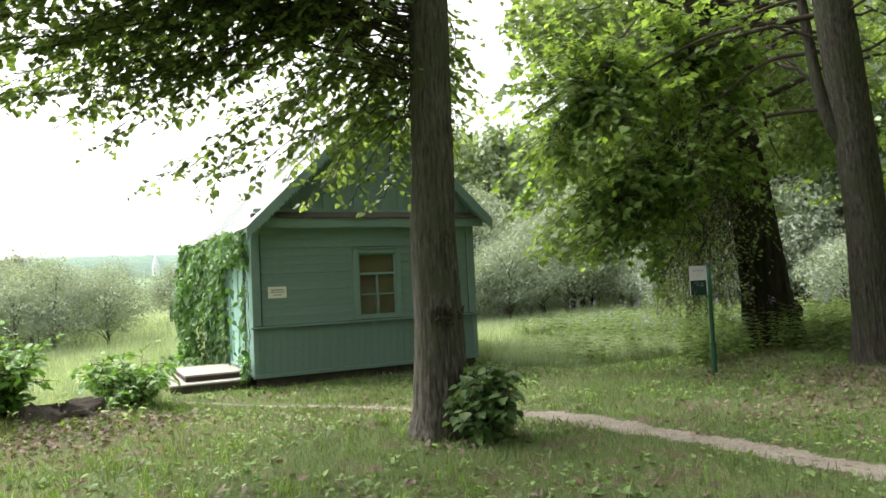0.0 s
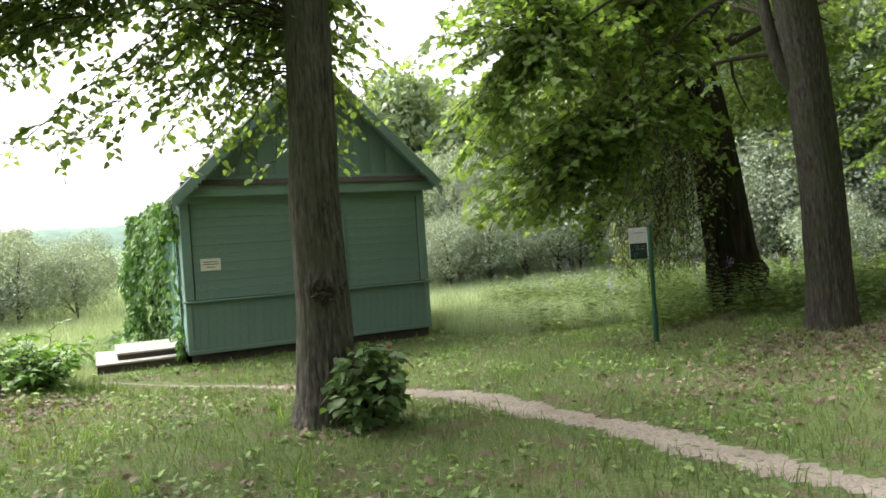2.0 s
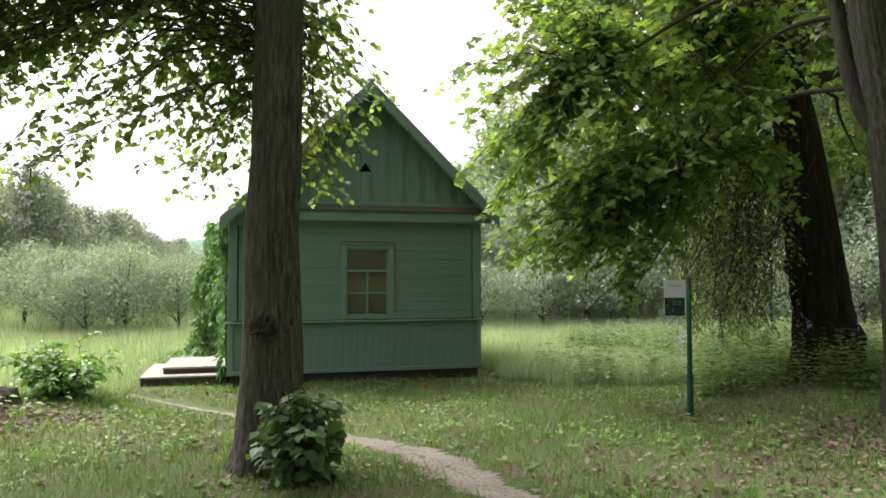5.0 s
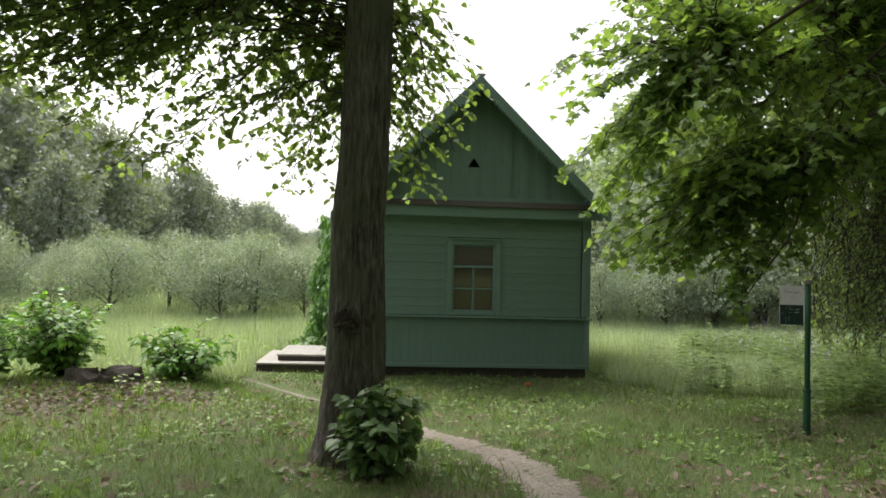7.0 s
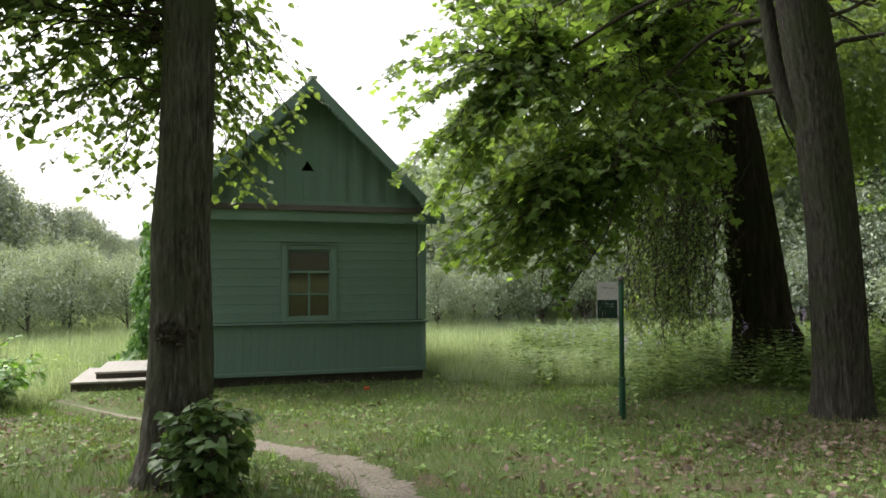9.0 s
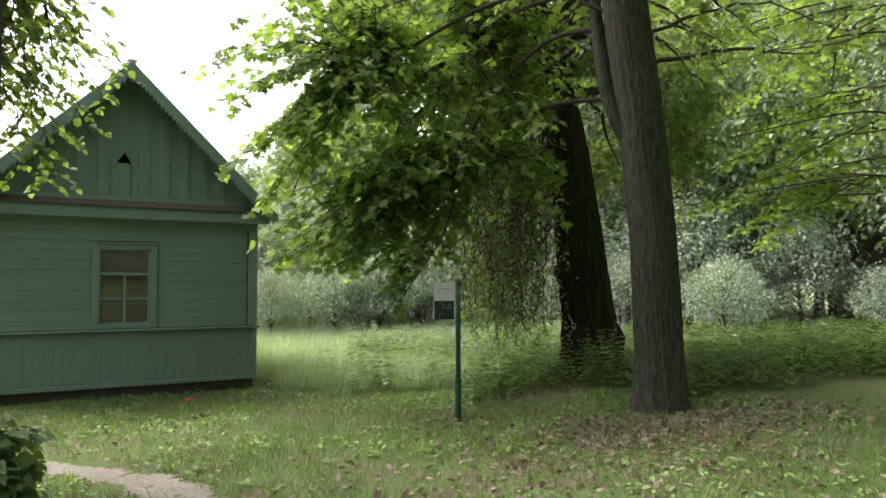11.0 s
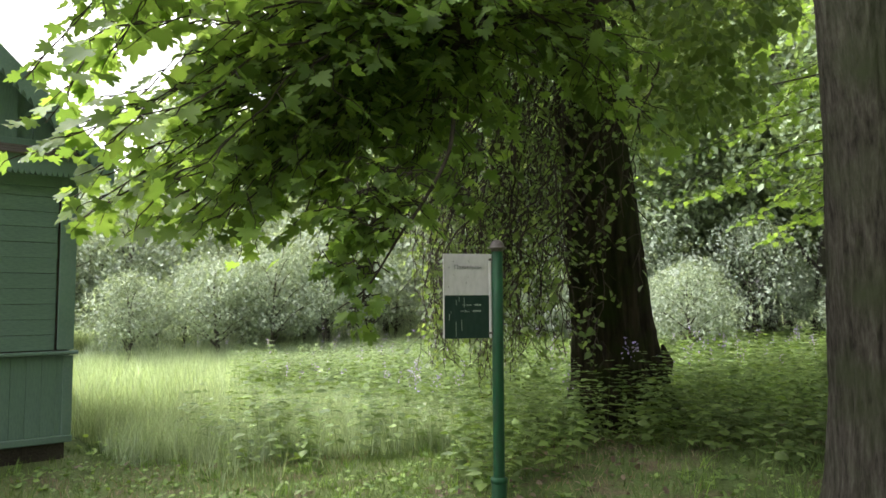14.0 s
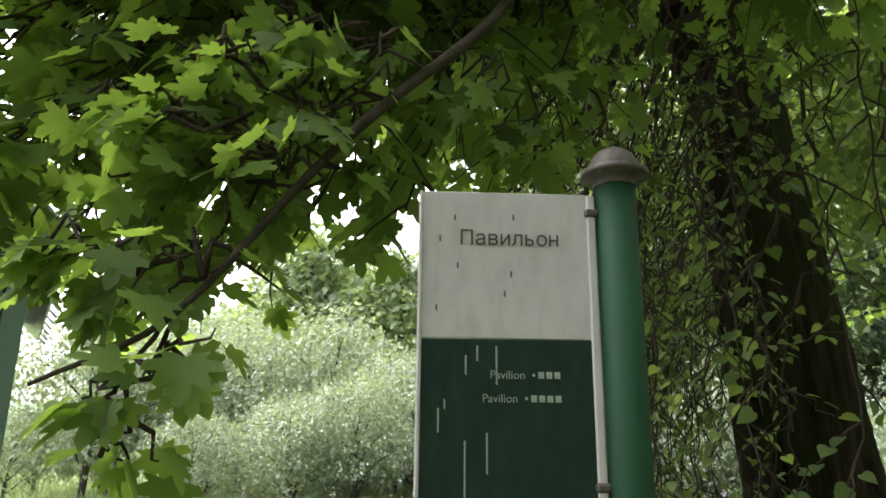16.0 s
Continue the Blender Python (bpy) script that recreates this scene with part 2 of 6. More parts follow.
def backdrop_material(name, c1, c2, scale):
    m, n, l, b = base_material(name, 1.0, 0.0)
    ns = noise_of(n, l, scale, 8, (1, 1, 2.5), 0.7)
    r = ramp_of(n, [(0.35, c1), (0.65, c2)])
    l.new(ns.outputs[0], r.inputs[0])
    l.new(r.outputs[0], b.inputs["Base Color"])
    return m


# distance haze is put into both hill colours, greyer and bluer than leaves
M_HILL_FAR = backdrop_material("hazed_wooded_hill", (0.14, 0.20, 0.165), (0.20, 0.265, 0.215), 0.05)
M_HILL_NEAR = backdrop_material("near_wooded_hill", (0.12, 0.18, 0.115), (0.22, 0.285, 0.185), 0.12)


# ---------- mesh helpers ----------
def mesh_of(name, verts, faces, material, smooth=False):
    me = bpy.data.meshes.new(name)
    me.from_pydata([tuple(v) for v in verts], [], [tuple(f) for f in faces])
    me.materials.append(material)
    if smooth:
        me.polygons.foreach_set("use_smooth", [True] * len(me.polygons))
    me.update()
    return me


def mesh_np(name, verts, tris, material, smooth=False):
    """A triangle mesh out of arrays."""
    me = bpy.data.meshes.new(name)
    me.vertices.add(len(verts))
    me.vertices.foreach_set("co", np.asarray(verts, np.float32).ravel())
    me.loops.add(len(tris) * 3)
    me.loops.foreach_set("vertex_index", np.asarray(tris, np.int32).ravel())
    me.polygons.add(len(tris))
    me.polygons.foreach_set("loop_start", np.arange(0, len(tris) * 3, 3, dtype=np.int32))
    me.materials.append(material)
    if smooth:
        me.polygons.foreach_set("use_smooth", np.ones(len(tris), bool))
    me.update(calc_edges=True)
    return me


def thing(name, at=(0, 0, 0), label="", category="", group="", kind=""):
    ob = new(name)
    ob.location = at
    return tagged(ob, label, category, group, kind)


def child(name, me, parent, at=(0, 0, 0), label="", kind="", group=""):
    ob = new(name, me)
    ob.parent = parent
    ob.location = at
    return tagged(ob, label, "", group, kind)


def box_mesh(name, size, material, bevel=0.004, centre=(0, 0, 0)):
    bm = bmesh.new()
    bmesh.ops.create_cube(bm, size=1.0)
    bmesh.ops.scale(bm, vec=size, verts=bm.verts)
    bmesh.ops.translate(bm, vec=centre, verts=bm.verts)
    if bevel:
        bmesh.ops.bevel(bm, geom=bm.edges[:], offset=bevel, segments=1, affect="EDGES")
    me = bpy.data.meshes.new(name)
    bm.to_mesh(me)
    bm.free()
    me.materials.append(material)
    return me


def tube(points, radii, sides, lump=0.0, seed=0, caps=True, ridge=0.0):
    """Verts and triangles of a tube along points; lump: uneven radius with upright ridges."""
    P = np.asarray(points, float)
    R = np.asarray(radii, float)
    n = len(P)
    T = np.gradient(P, axis=0)
    T /= np.linalg.norm(T, axis=1)[:, None] + 1e-9
    ref = np.array([0.0, 1.0, 0.0]) if abs(T[0][1]) < 0.9 else np.array([1.0, 0, 0])
    A = np.cross(T, ref)
    A /= np.linalg.norm(A, axis=1)[:, None] + 1e-9
    B = np.cross(T, A)
    th = np.linspace(0, 2 * np.pi, sides, endpoint=False)
    rr = np.repeat(R[:, None], sides, 1)
    if lump:
        g = np.random.default_rng(seed)
        ph = g.uniform(0, 6.28, 8)
        zz = np.arange(n)[:, None] / max(n, 1)
        w = sum(np.sin(th[None] * k + ph[i] + 2.2 * np.sin(zz * (3 + i) + ph[-i])) / (i + 1.5) for i, k in enumerate((2, 3, 5, 9, 14)))
        rr = rr * (1 + lump * w + lump * 0.35 * g.normal(size=rr.shape))
    if ridge:
        g = np.random.default_rng(seed + 500)
        w = g.normal(size=(n + 16, sides))
        w = np.cumsum(w, axis=0)
        w = (w[16:] - w[:-16]) / 4
        rr = rr * (1 + ridge * np.clip(w, -1.6, 1.6))
    V = P[:, None] + rr[..., None] * (np.cos(th)[None, :, None] * A[:, None] + np.sin(th)[None, :, None] * B[:, None])
    V = V.reshape(-1, 3)
    i = np.arange(n - 1)[:, None] * sides
    j = np.arange(sides)[None]
    k = (j + 1) % sides
    a, b, c, d = i + j, i + k, i + sides + k, i + sides + j
    F = np.concatenate([np.stack([a, c, b], -1).reshape(-1, 3), np.stack([a, d, c], -1).reshape(-1, 3)])
    if caps:
        V = np.concatenate([V, P[-1:] + T[-1:] * R[-1] * 0.5])
        top = (n - 1) * sides
        F = np.concatenate([F, np.stack([top + np.arange(sides), np.full(sides, len(V) - 1), top + (np.arange(sides) + 1) % sides], -1)])
    return V, F


def merged(pieces):
    vs, fs, o = [], [], 0
    for v, f in pieces:
        vs.append(v)
        fs.append(np.asarray(f) + o)
        o += len(v)
    return np.concatenate(vs), np.concatenate(fs)


def fan(outline, centre, fold=0.0, curl=0.0):
    """A leaf: outline in x, y (tip along +y), fanned from a centre, folded at the midrib and curled at the tip."""
    V = np.array([centre] + outline, float)
    z = fold * np.abs(V[:, 0]) - curl * V[:, 1] ** 2
    V = np.column_stack([V, z])
    k = len(outline)
    F = np.array([[0, 1 + i, 1 + (i + 1) % k] for i in range(k)])
    return V, F


def mirror_outline(half):
    return half + [(-x, y) for x, y in reversed(half) if abs(x) > 1e-6]


LEAF_HEART = fan(mirror_outline([(0, 0), (0.22, -0.08), (0.42, 0.08), (0.45, 0.33), (0.32, 0.62), (0.12, 0.86), (0, 1.05)]), (0, 0.35), 0.18, 0.12)
LEAF_MAPLE = fan(mirror_outline([(0, 0), (0.12, -0.06), (0.42, -0.10), (0.34, 0.08), (0.62, 0.20), (0.66, 0.42), (0.40, 0.40), (0.46, 0.66), (0.36, 0.72), (0.16, 0.60), (0.17, 0.84), (0, 1.05)]), (0, 0.28), 0.14, 0.16)
LEAF_OVAL = fan(mirror_outline([(0, 0), (0.26, 0.28), (0.24, 0.62), (0, 1.0)]), (0, 0.45), 0.22, 0.15)
LEAF_PLAIN = (np.array([(0, 0, 0), (0.3, 0.45, 0.06), (0, 1, -0.06), (-0.3, 0.45, 0.06)]), np.array([(0, 1, 2), (0, 2, 3)]))


def scatter(template, pos, tip, normal, size):
    """Copies of a leaf at pos, tips along tip, faces towards normal."""
    V, F = template
    pos, tip, normal = (np.asarray(a, float) for a in (pos, tip, normal))
    tip = tip / (np.linalg.norm(tip, axis=1)[:, None] + 1e-9)
    side = np.cross(tip, normal)
    side /= np.linalg.norm(side, axis=1)[:, None] + 1e-9
    up = np.cross(side, tip)
    s = np.broadcast_to(np.asarray(size, float), (len(pos),))[:, None, None]
    W = pos[:, None] + s * (V[None, :, 0:1] * side[:, None] + V[None, :, 1:2] * tip[:, None] + V[None, :, 2:3] * up[:, None])
    G = F[None] + (np.arange(len(pos)) * len(V))[:, None, None]
    return W.reshape(-1, 3), G.reshape(-1, 3)


def smooth_line(pts, steps=8):
    """A rounded line through a few points."""
    P = np.asarray(pts, float)
    if len(P) < 3:
        return np.linspace(P[0], P[-1], steps)
    Q = np.vstack([2 * P[0] - P[1], P, 2 * P[-1] - P[-2]])
    out = []
    for i in range(1, len(Q) - 2):
        for u in np.linspace(0, 1, steps, endpoint=False):
            a, b, c, d = Q[i - 1:i + 3]
            out.append(0.5 * (2 * b + (c - a) * u + (2 * a - 5 * b + 4 * c - d) * u * u + (3 * b - a - 3 * c + d) * u ** 3))
    out.append(P[-1])
    return np.array(out)


def unit(v):
    v = np.asarray(v, float)
    return v / (np.linalg.norm(v, axis=-1, keepdims=True) + 1e-9)


def bough(g, pts, r0, twig_gap, twig_len, leaf_gap, droop, start=0.35, wood=None, leaves=None, flat=0.5, drop_leaf=0.35):
    """A limb with side twigs. Adds tubes to wood and (pos, tip, normal) rows to leaves."""
    line = smooth_line(pts, 7)
    line[1:-1] += g.normal(0, 0.025, line[1:-1].shape)
    seg = np.linalg.norm(np.diff(line, axis=0), axis=1)
    s = np.concatenate([[0], np.cumsum(seg)])
    L = s[-1]
    rad = np.maximum(r0 * (1 - 0.9 * s / L), 0.004)
    wood.append(tube(line, rad, 6))
    at = L * start
    sgn = 1
    while at < L:
        i = min(np.searchsorted(s, at), len(line) - 1)
        p = line[i - 1] + (line[i] - line[i - 1]) * (at - s[i - 1]) / max(seg[i - 1], 1e-6)
        d = unit(line[i] - line[i - 1])
        side = unit(np.cross(d, (0, 0, 1))) * sgn
        way = unit(d * g.uniform(0.4, 0.9) + side * g.uniform(0.6, 1.1) + np.array((0, 0, 1)) * g.normal(0, 0.25) * (1.2 - flat))
        ln = twig_len * g.uniform(0.5, 1.15) * (1 - 0.45 * at / L)
        k = np.linspace(0, 1, 6)[:, None]
        tw = p + way * ln * k + np.array((0, 0, -1)) * droop * ln * k ** 2 + g.normal(0, 0.012, (6, 3)) * k
        wood.append(tube(tw, np.linspace(0.006, 0.002, 6), 3, caps=False))
        m = max(3, int(ln / leaf_gap))
        f = (np.arange(m) + g.uniform(0.1, 0.9, m)) / m * 0.9 + 0.12
        q = np.array([[np.interp(x, k[:, 0], tw[:, c]) for c in range(3)] for x in f])
        out = unit(way[None] * g.uniform(0.3, 1.0, (m, 1)) + side[None] * 0 + unit(np.cross(way, (0, 0, 1)))[None] * g.choice([-1, 1], (m, 1)) * g.uniform(0.3, 1.0, (m, 1)) + np.array((0, 0, -1)) * g.uniform(0.1, 2 * drop_leaf, (m, 1)))
        nrm = unit(np.array((0, 0, 1.0)) + g.normal(0, 0.38, (m, 3)))
        q = q + out * 0.03
        leaves.append((q, out, nrm))
        at += twig_gap * g.uniform(0.6, 1.4)
        sgn = -sgn


def leaf_mesh(name, template, leaves, size, spread, material, g):
    pos, tip, nrm = (np.concatenate([r[i] for r in leaves]) for i in range(3))
    v, f = scatter(template, pos, tip, nrm, size * g.uniform(1 - spread, 1 + spread, len(pos)))
    return mesh_np(name, v, f, material)


# ---------- ground ----------
def sstep(a, b, x):
    u = np.clip((np.asarray(x, float) - a) / (b - a), 0, 1)
    return u * u * (3 - 2 * u)


def gz(x, y):
    """Height of the ground: a low terrace that falls towards the pavilion, a mound round the stump."""
    x, y = np.asarray(x, float), np.asarray(y, float)
    z = 0.06 - 0.24 * sstep(-6.0, -0.3, y) + 0.10 * sstep(1.0, 4.0, x) * (1 - sstep(-6, -1, y))
    z = z + 0.22 * np.exp(-(((x + 7.7) / 1.5) ** 2 + ((y + 2.3) / 1.3) ** 2))
    z = z + 0.02 * np.sin(x * 1.7 + 0.6 * y) * np.sin(y * 1.3 - 0.4 * x) * (np.hypot(x, y) < 60)
    return z


PATH_LINE = smooth_line([(-5.9, -0.9, 0), (-5.25, -1.9, 0), (-4.5, -3.3, 0), (-3.75, -4.75, 0), (-3.08, -5.85, 0), (-2.72, -6.62, 0), (-2.5, -7.3, 0), (-2.36, -8.0, 0), (-2.24, -8.7, 0), (-2.12, -9.6, 0), (-1.88, -11.1, 0), (-1.2, -13.5, 0), (-0.4, -17, 0), (1.5, -24, 0)], 10)


def path_gap(x, y):
    """Distance from the middle of the trodden path."""
    p = np.stack([np.ravel(x), np.ravel(y)], 1)
    return np.min(np.linalg.norm(p[:, None] - PATH_LINE[None, :, :2], axis=2), axis=1)


def axis_steps(lo, hi, fine_lo, fine_hi, step):
    a = list(np.arange(fine_lo, fine_hi + 1e-6, step))
    d, x = step, fine_lo
    while x > lo:
        d *= 1.35
        x -= d
        a.insert(0, x)
    d, x = step, a[-1]
    while x < hi:
        d *= 1.35
        x += d
        a.append(x)
    return np.array(a)


gx, gy = axis_steps(-1500, 1500, -13, 11, 0.25), axis_steps(-400, 2500, -18, 12, 0.25)
X, Y = np.meshgrid(gx, gy)
Z = gz(X, Y)
nx, ny = len(gx), len(gy)
idx = (np.arange(ny - 1)[:, None] * nx + np.arange(nx - 1)[None]).ravel()
tri = np.concatenate([np.stack([idx, idx + 1, idx + nx + 1], 1), np.stack([idx, idx + nx + 1, idx + nx], 1)])
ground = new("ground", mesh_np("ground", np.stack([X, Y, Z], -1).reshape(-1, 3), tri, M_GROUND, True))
tagged(ground, "uneven lawn and meadow of short grass and soil", "ground", kind="structure")

# trodden path, with ragged edges
g = np.random.default_rng(3)
rows_v, across = [], np.linspace(-1, 1, 9)
d = np.gradient(PATH_LINE[:, :2], axis=0)
d /= np.linalg.norm(d, axis=1)[:, None]
sd = np.stack([-d[:, 1], d[:, 0]], 1)
fine = np.linspace(0, len(PATH_LINE) - 1, 420)
ci = [np.interp(fine, np.arange(len(PATH_LINE)), PATH_LINE[:, k]) for k in (0, 1)]
si = [np.interp(fine, np.arange(len(PATH_LINE)), sd[:, k]) for k in (0, 1)]
wl_, wr_ = ((0.20 + 0.04 * np.sin(fine * 0.9 + q) + 0.035 * g.normal(size=420) + 0.05 * np.sin(fine * 0.23 + q)) * np.interp(fine, [0, 14, 30, 48, 130], [0.1, 0.2, 0.55, 1.0, 1.0]) for q in (0, 2.1))
pv = []
for a in across:
    w = np.where(a < 0, wl_, wr_) * a
    x, y = ci[0] + si[0] * w, ci[1] + si[1] * w
    pv.append(np.stack([x, y, gz(x, y) + 0.004 + 0.010 * (1 - a * a) - 0.012 * (1 - abs(a)) ** 2 + 0.004 * g.normal(size=420) * (abs(a) < 0.9)], 1))
pv = np.stack(pv, 1)
k = (np.arange(419)[:, None] * 9 + np.arange(8)[None]).ravel()
pf = np.concatenate([np.stack([k, k + 10, k + 1], 1), np.stack([k, k + 9, k + 10], 1)])
path = new("footpath", mesh_np("footpath", pv.reshape(-1, 3), pf[:, ::-1], M_DIRT, True))
tagged(path, "narrow trodden path of pale sandy soil in the grass", "path", kind="structure")

# ---------- the pavilion ----------
HX0, HX1, HL = -4.5, 0.0, 5.6
house = thing("house", (0, 0, 0), "small green-painted wooden pavilion with a gabled metal roof", "house")
shared = {}


def plank(name, parent, x0, x1, z0, z1, y, material, thick=0.025, axis="y", lean=0.0):
    """One board of a wall; axis: the way the wall faces."""
    w, h = x1 - x0, z1 - z0
    size = (w, thick, h) if axis == "y" else (thick, w, h)
    key = (round(w, 3), round(h, 3), thick, axis, material.name)
    if key not in shared:
        shared[key] = box_mesh(name, size, material, 0.004)
    at = ((x0 + x1) / 2, y, (z0 + z1) / 2) if axis == "y" else (y, (x0 + x1) / 2, (z0 + z1) / 2)
    ob = child(name, shared[key], parent, at)
    ob.rotation_euler = (lean, 0, 0) if axis == "y" else (0, lean, 0)
    return ob


front = child("front_wall", None, house, (0, 0, 0), "front wall of painted boards")
front_core = []
WX0, WX1, WZ0, WZ1 = -2.50, -1.73, 0.96, 2.18


def solid(parts):
    """Boxes (x0, x1, y0, y1, z0, z1) in one mesh."""
    vs, fs = [], []
    for x0, x1, y0, y1, z0, z1 in parts:
        o = len(vs)
        vs += [(x, y, z) for x in (x0, x1) for y in (y0, y1) for z in (z0, z1)]
        fs += [(o, o + 1, o + 3, o + 2), (o + 4, o + 6, o + 7, o + 5), (o, o + 4, o + 5, o + 1), (o + 2, o + 3, o + 7, o + 6), (o, o + 2, o + 6, o + 4), (o + 1, o + 5, o + 7, o + 3)]
    return vs, fs


child("wall_core", mesh_of("wall_core", *solid([(HX0 + 0.03, WX0, 0.03, 0.15, -0.2, 2.95), (WX1, HX1 - 0.03, 0.03, 0.15, -0.2, 2.95), (WX0, WX1, 0.03, 0.15, -0.2, WZ0), (WX0, WX1, 0.03, 0.15, WZ1, 2.95)]), M_INSIDE), front)
z, g = 0.915, np.random.default_rng(11)
while z < 2.62:
    h = min(0.155, 2.66 - z)
    spans = [(HX0 + 0.15, HX1 - 0.15)] if z > 2.24 or z + h < 0.9 else [(HX0 + 0.15, -2.60), (-1.63, HX1 - 0.15)]
    for a, b in spans:
        ob = plank("plank", front, a + g.uniform(0, 0.003), b - g.uniform(0, 0.003), z + 0.0015, z + h - 0.0015, 0.012, M_PAINT, 0.03, "y", g.normal(0, 0.008))
        ob.location.z += g.normal(0, 0.0012)
    z += h
x = HX0 + 0.05
while x < HX1 - 0.03:
    w = min(0.135 if int(x * 100) % 3 else 0.16, HX1 - 0.03 - x)
    plank("skirt_board", front, x + 0.0003, x + w - 0.0003, 0.06, 0.865, 0.008 + g.normal(0, 0.0012), M_PAINT_V, 0.03)
    x += w
for name, a, b, z0, z1, yy, th in (("corner_board", HX0 - 0.02, HX0 + 0.13, 0.92, 2.68, -0.008, 0.05), ("corner_board", HX1 - 0.13, HX1 + 0.02, 0.92, 2.68, -0.008, 0.05), ("corner_board", HX0 - 0.02, HX0 + 0.07, 0.03, 0.86, -0.006, 0.05), ("corner_board", HX1 - 0.07, HX1 + 0.02, 0.03, 0.86, -0.006, 0.05)):
    plank(name, front, a, b, z0, z1, yy, M_TRIM, th)
child("base_trim", box_mesh("base_trim", (4.56, 0.06, 0.07), M_TRIM, 0.008), front, (-2.25, -0.012, 0.025))
child("belt_trim", box_mesh("belt_trim", (4.62, 0.085, 0.035), M_TRIM, 0.008), front, (-2.25, -0.03, 0.888), "weathered ledge board")
child("plinth", mesh_of("plinth", *solid([(HX0 + 0.03, HX1 - 0.03, 0.02, HL - 0.03, -0.5, -0.01)]), M_FOUND), house, label="dark stone plinth")

# cornice, pent strip, toothed fringe
ring = [(-4.55, 2.71), (0.18, 2.71), (0.18, 2.80), (0.13, 2.86), (-4.39, 2.86)]
vs = [(a, -0.165, b) for a, b in ring] + [(a, -0.115, b) for a, b in ring]
fs = [tuple(range(5)), tuple(range(9, 4, -1))] + [(j, 5 + j, 5 + (j + 1) % 5, (j + 1) % 5) for j in range(5)]
child("cornice_board", mesh_of("cornice_board", vs, fs, M_TRIM), front)
child("cornice_soffit", box_mesh("cornice_soffit", (4.68, 0.13, 0.03), M_TRIM, 0.004), front, (-2.20, -0.048, 2.70))
child("frieze_board", box_mesh("frieze_board", (4.5, 0.03, 0.12), M_TRIM, 0.004), front, (-2.25, -0.008, 2.625))
vs, fs = [], []
for i in range(2, 98):
    x0 = -4.66 + i * 0.0495
    o = len(vs)
    ring = [(x0, 2.715), (x0, 2.685), (x0 + 0.012, 2.662), (x0 + 0.034, 2.662), (x0 + 0.046, 2.685), (x0 + 0.046, 2.715)]
    vs += [(a, -0.168, b) for a, b in ring] + [(a, -0.150, b) for a, b in ring]
    fs += [tuple(range(o, o + 6)), tuple(range(o + 11, o + 5, -1))] + [(o + j, o + 6 + j, o + 6 + (j + 1) % 6, o + (j + 1) % 6) for j in range(6)]
child("toothed_fringe", mesh_of("toothed_fringe", vs, fs, M_TRIM), front, label="small toothed fringe board", kind="stuff")
for j, (yy, zz) in enumerate(((-0.17, 2.875), (-0.115, 2.912), (-0.06, 2.948))):
    pb = child("pent_board", box_mesh("pent_board", (4.40 - 0.07 * j, 0.085, 0.022), M_PENT, 0.004), front, (-2.14, yy, zz), "weathered brown boards of a narrow pent roof")
    pb.rotation_euler = (0.5, 0, 0)

# window
win = child("window", None, house, (0, 0, 0), "five-light window with olive blinds behind the glass")


def bar(name, x0, x1, z0, z1, y0, y1, material, parent, label=""):
    me = box_mesh(name, (x1 - x0, y1 - y0, z1 - z0), material, 0.004)
    return child(name, me, parent, ((x0 + x1) / 2, (y0 + y1) / 2, (z0 + z1) / 2), label)


for nm, a, b, c, e in (("casing", -2.60, -2.50, 0.92, 2.27), ("casing", -1.73, -1.63, 0.92, 2.27), ("casing", -2.50, -1.73, 2.18, 2.27), ("casing", -2.50, -1.73, 0.92, 0.975)):
    bar(nm, a, b, c, e, -0.028, 0.02, M_TRIM, win)
bar("drip_cap", -2.62, -1.61, 2.27, 2.295, -0.06, 0.02, M_TRIM, win)
for nm, a, b, c, e in (("sash", -2.50, -2.465, 0.975, 2.18), ("sash", -1.765, -1.73, 0.975, 2.18), ("sash", -2.465, -1.765, 2.145, 2.18), ("sash", -2.465, -1.765, 0.975, 1.015), ("transom", -2.49, -1.74, 1.765, 1.81), ("mullion", -2.135, -2.095, 1.015, 1.765), ("glazing_bar", -2.465, -1.765, 1.375, 1.41)):
    bar(nm, a, b, c, e, 0.0 if nm == "transom" else 0.012, 0.06, M_TRIM, win)
for a, b, c, e in ((-2.465, -1.765, 1.81, 2.145), (-2.465, -2.135, 1.41, 1.765), (-2.095, -1.765, 1.41, 1.765), (-2.465, -2.135, 1.015, 1.375), (-2.095, -1.765, 1.015, 1.375)):
    p = bar("pane", a, b, c, e, 0.038, 0.043, M_GLASS, win)
    p.visible_shadow = False
blind = child("blind", None, house, (0, 0, 0), "olive woven slatted blind")
for j in range(47):
    zz = 1.035 + j * 0.0245
    s = child("slat", shared.setdefault("slat", box_mesh("slat", (0.73, 0.005, 0.0225), M_BLIND, 0.0)), blind, (-2.115, 0.085 + 0.006 * math.sin(j * 1.3), zz))
    s.rotation_euler = (0.12, 0, 0)

# gable of upright boards with a triangular vent
gable = child("gable", None, house, (0, 0, 0), "gable of overlapping upright boards")
RIDGE_X, RIDGE_Z, SLOPE = -2.12, 5.10, 0.975


def roof_z(x):
    return RIDGE_Z - abs(x - RIDGE_X) * SLOPE


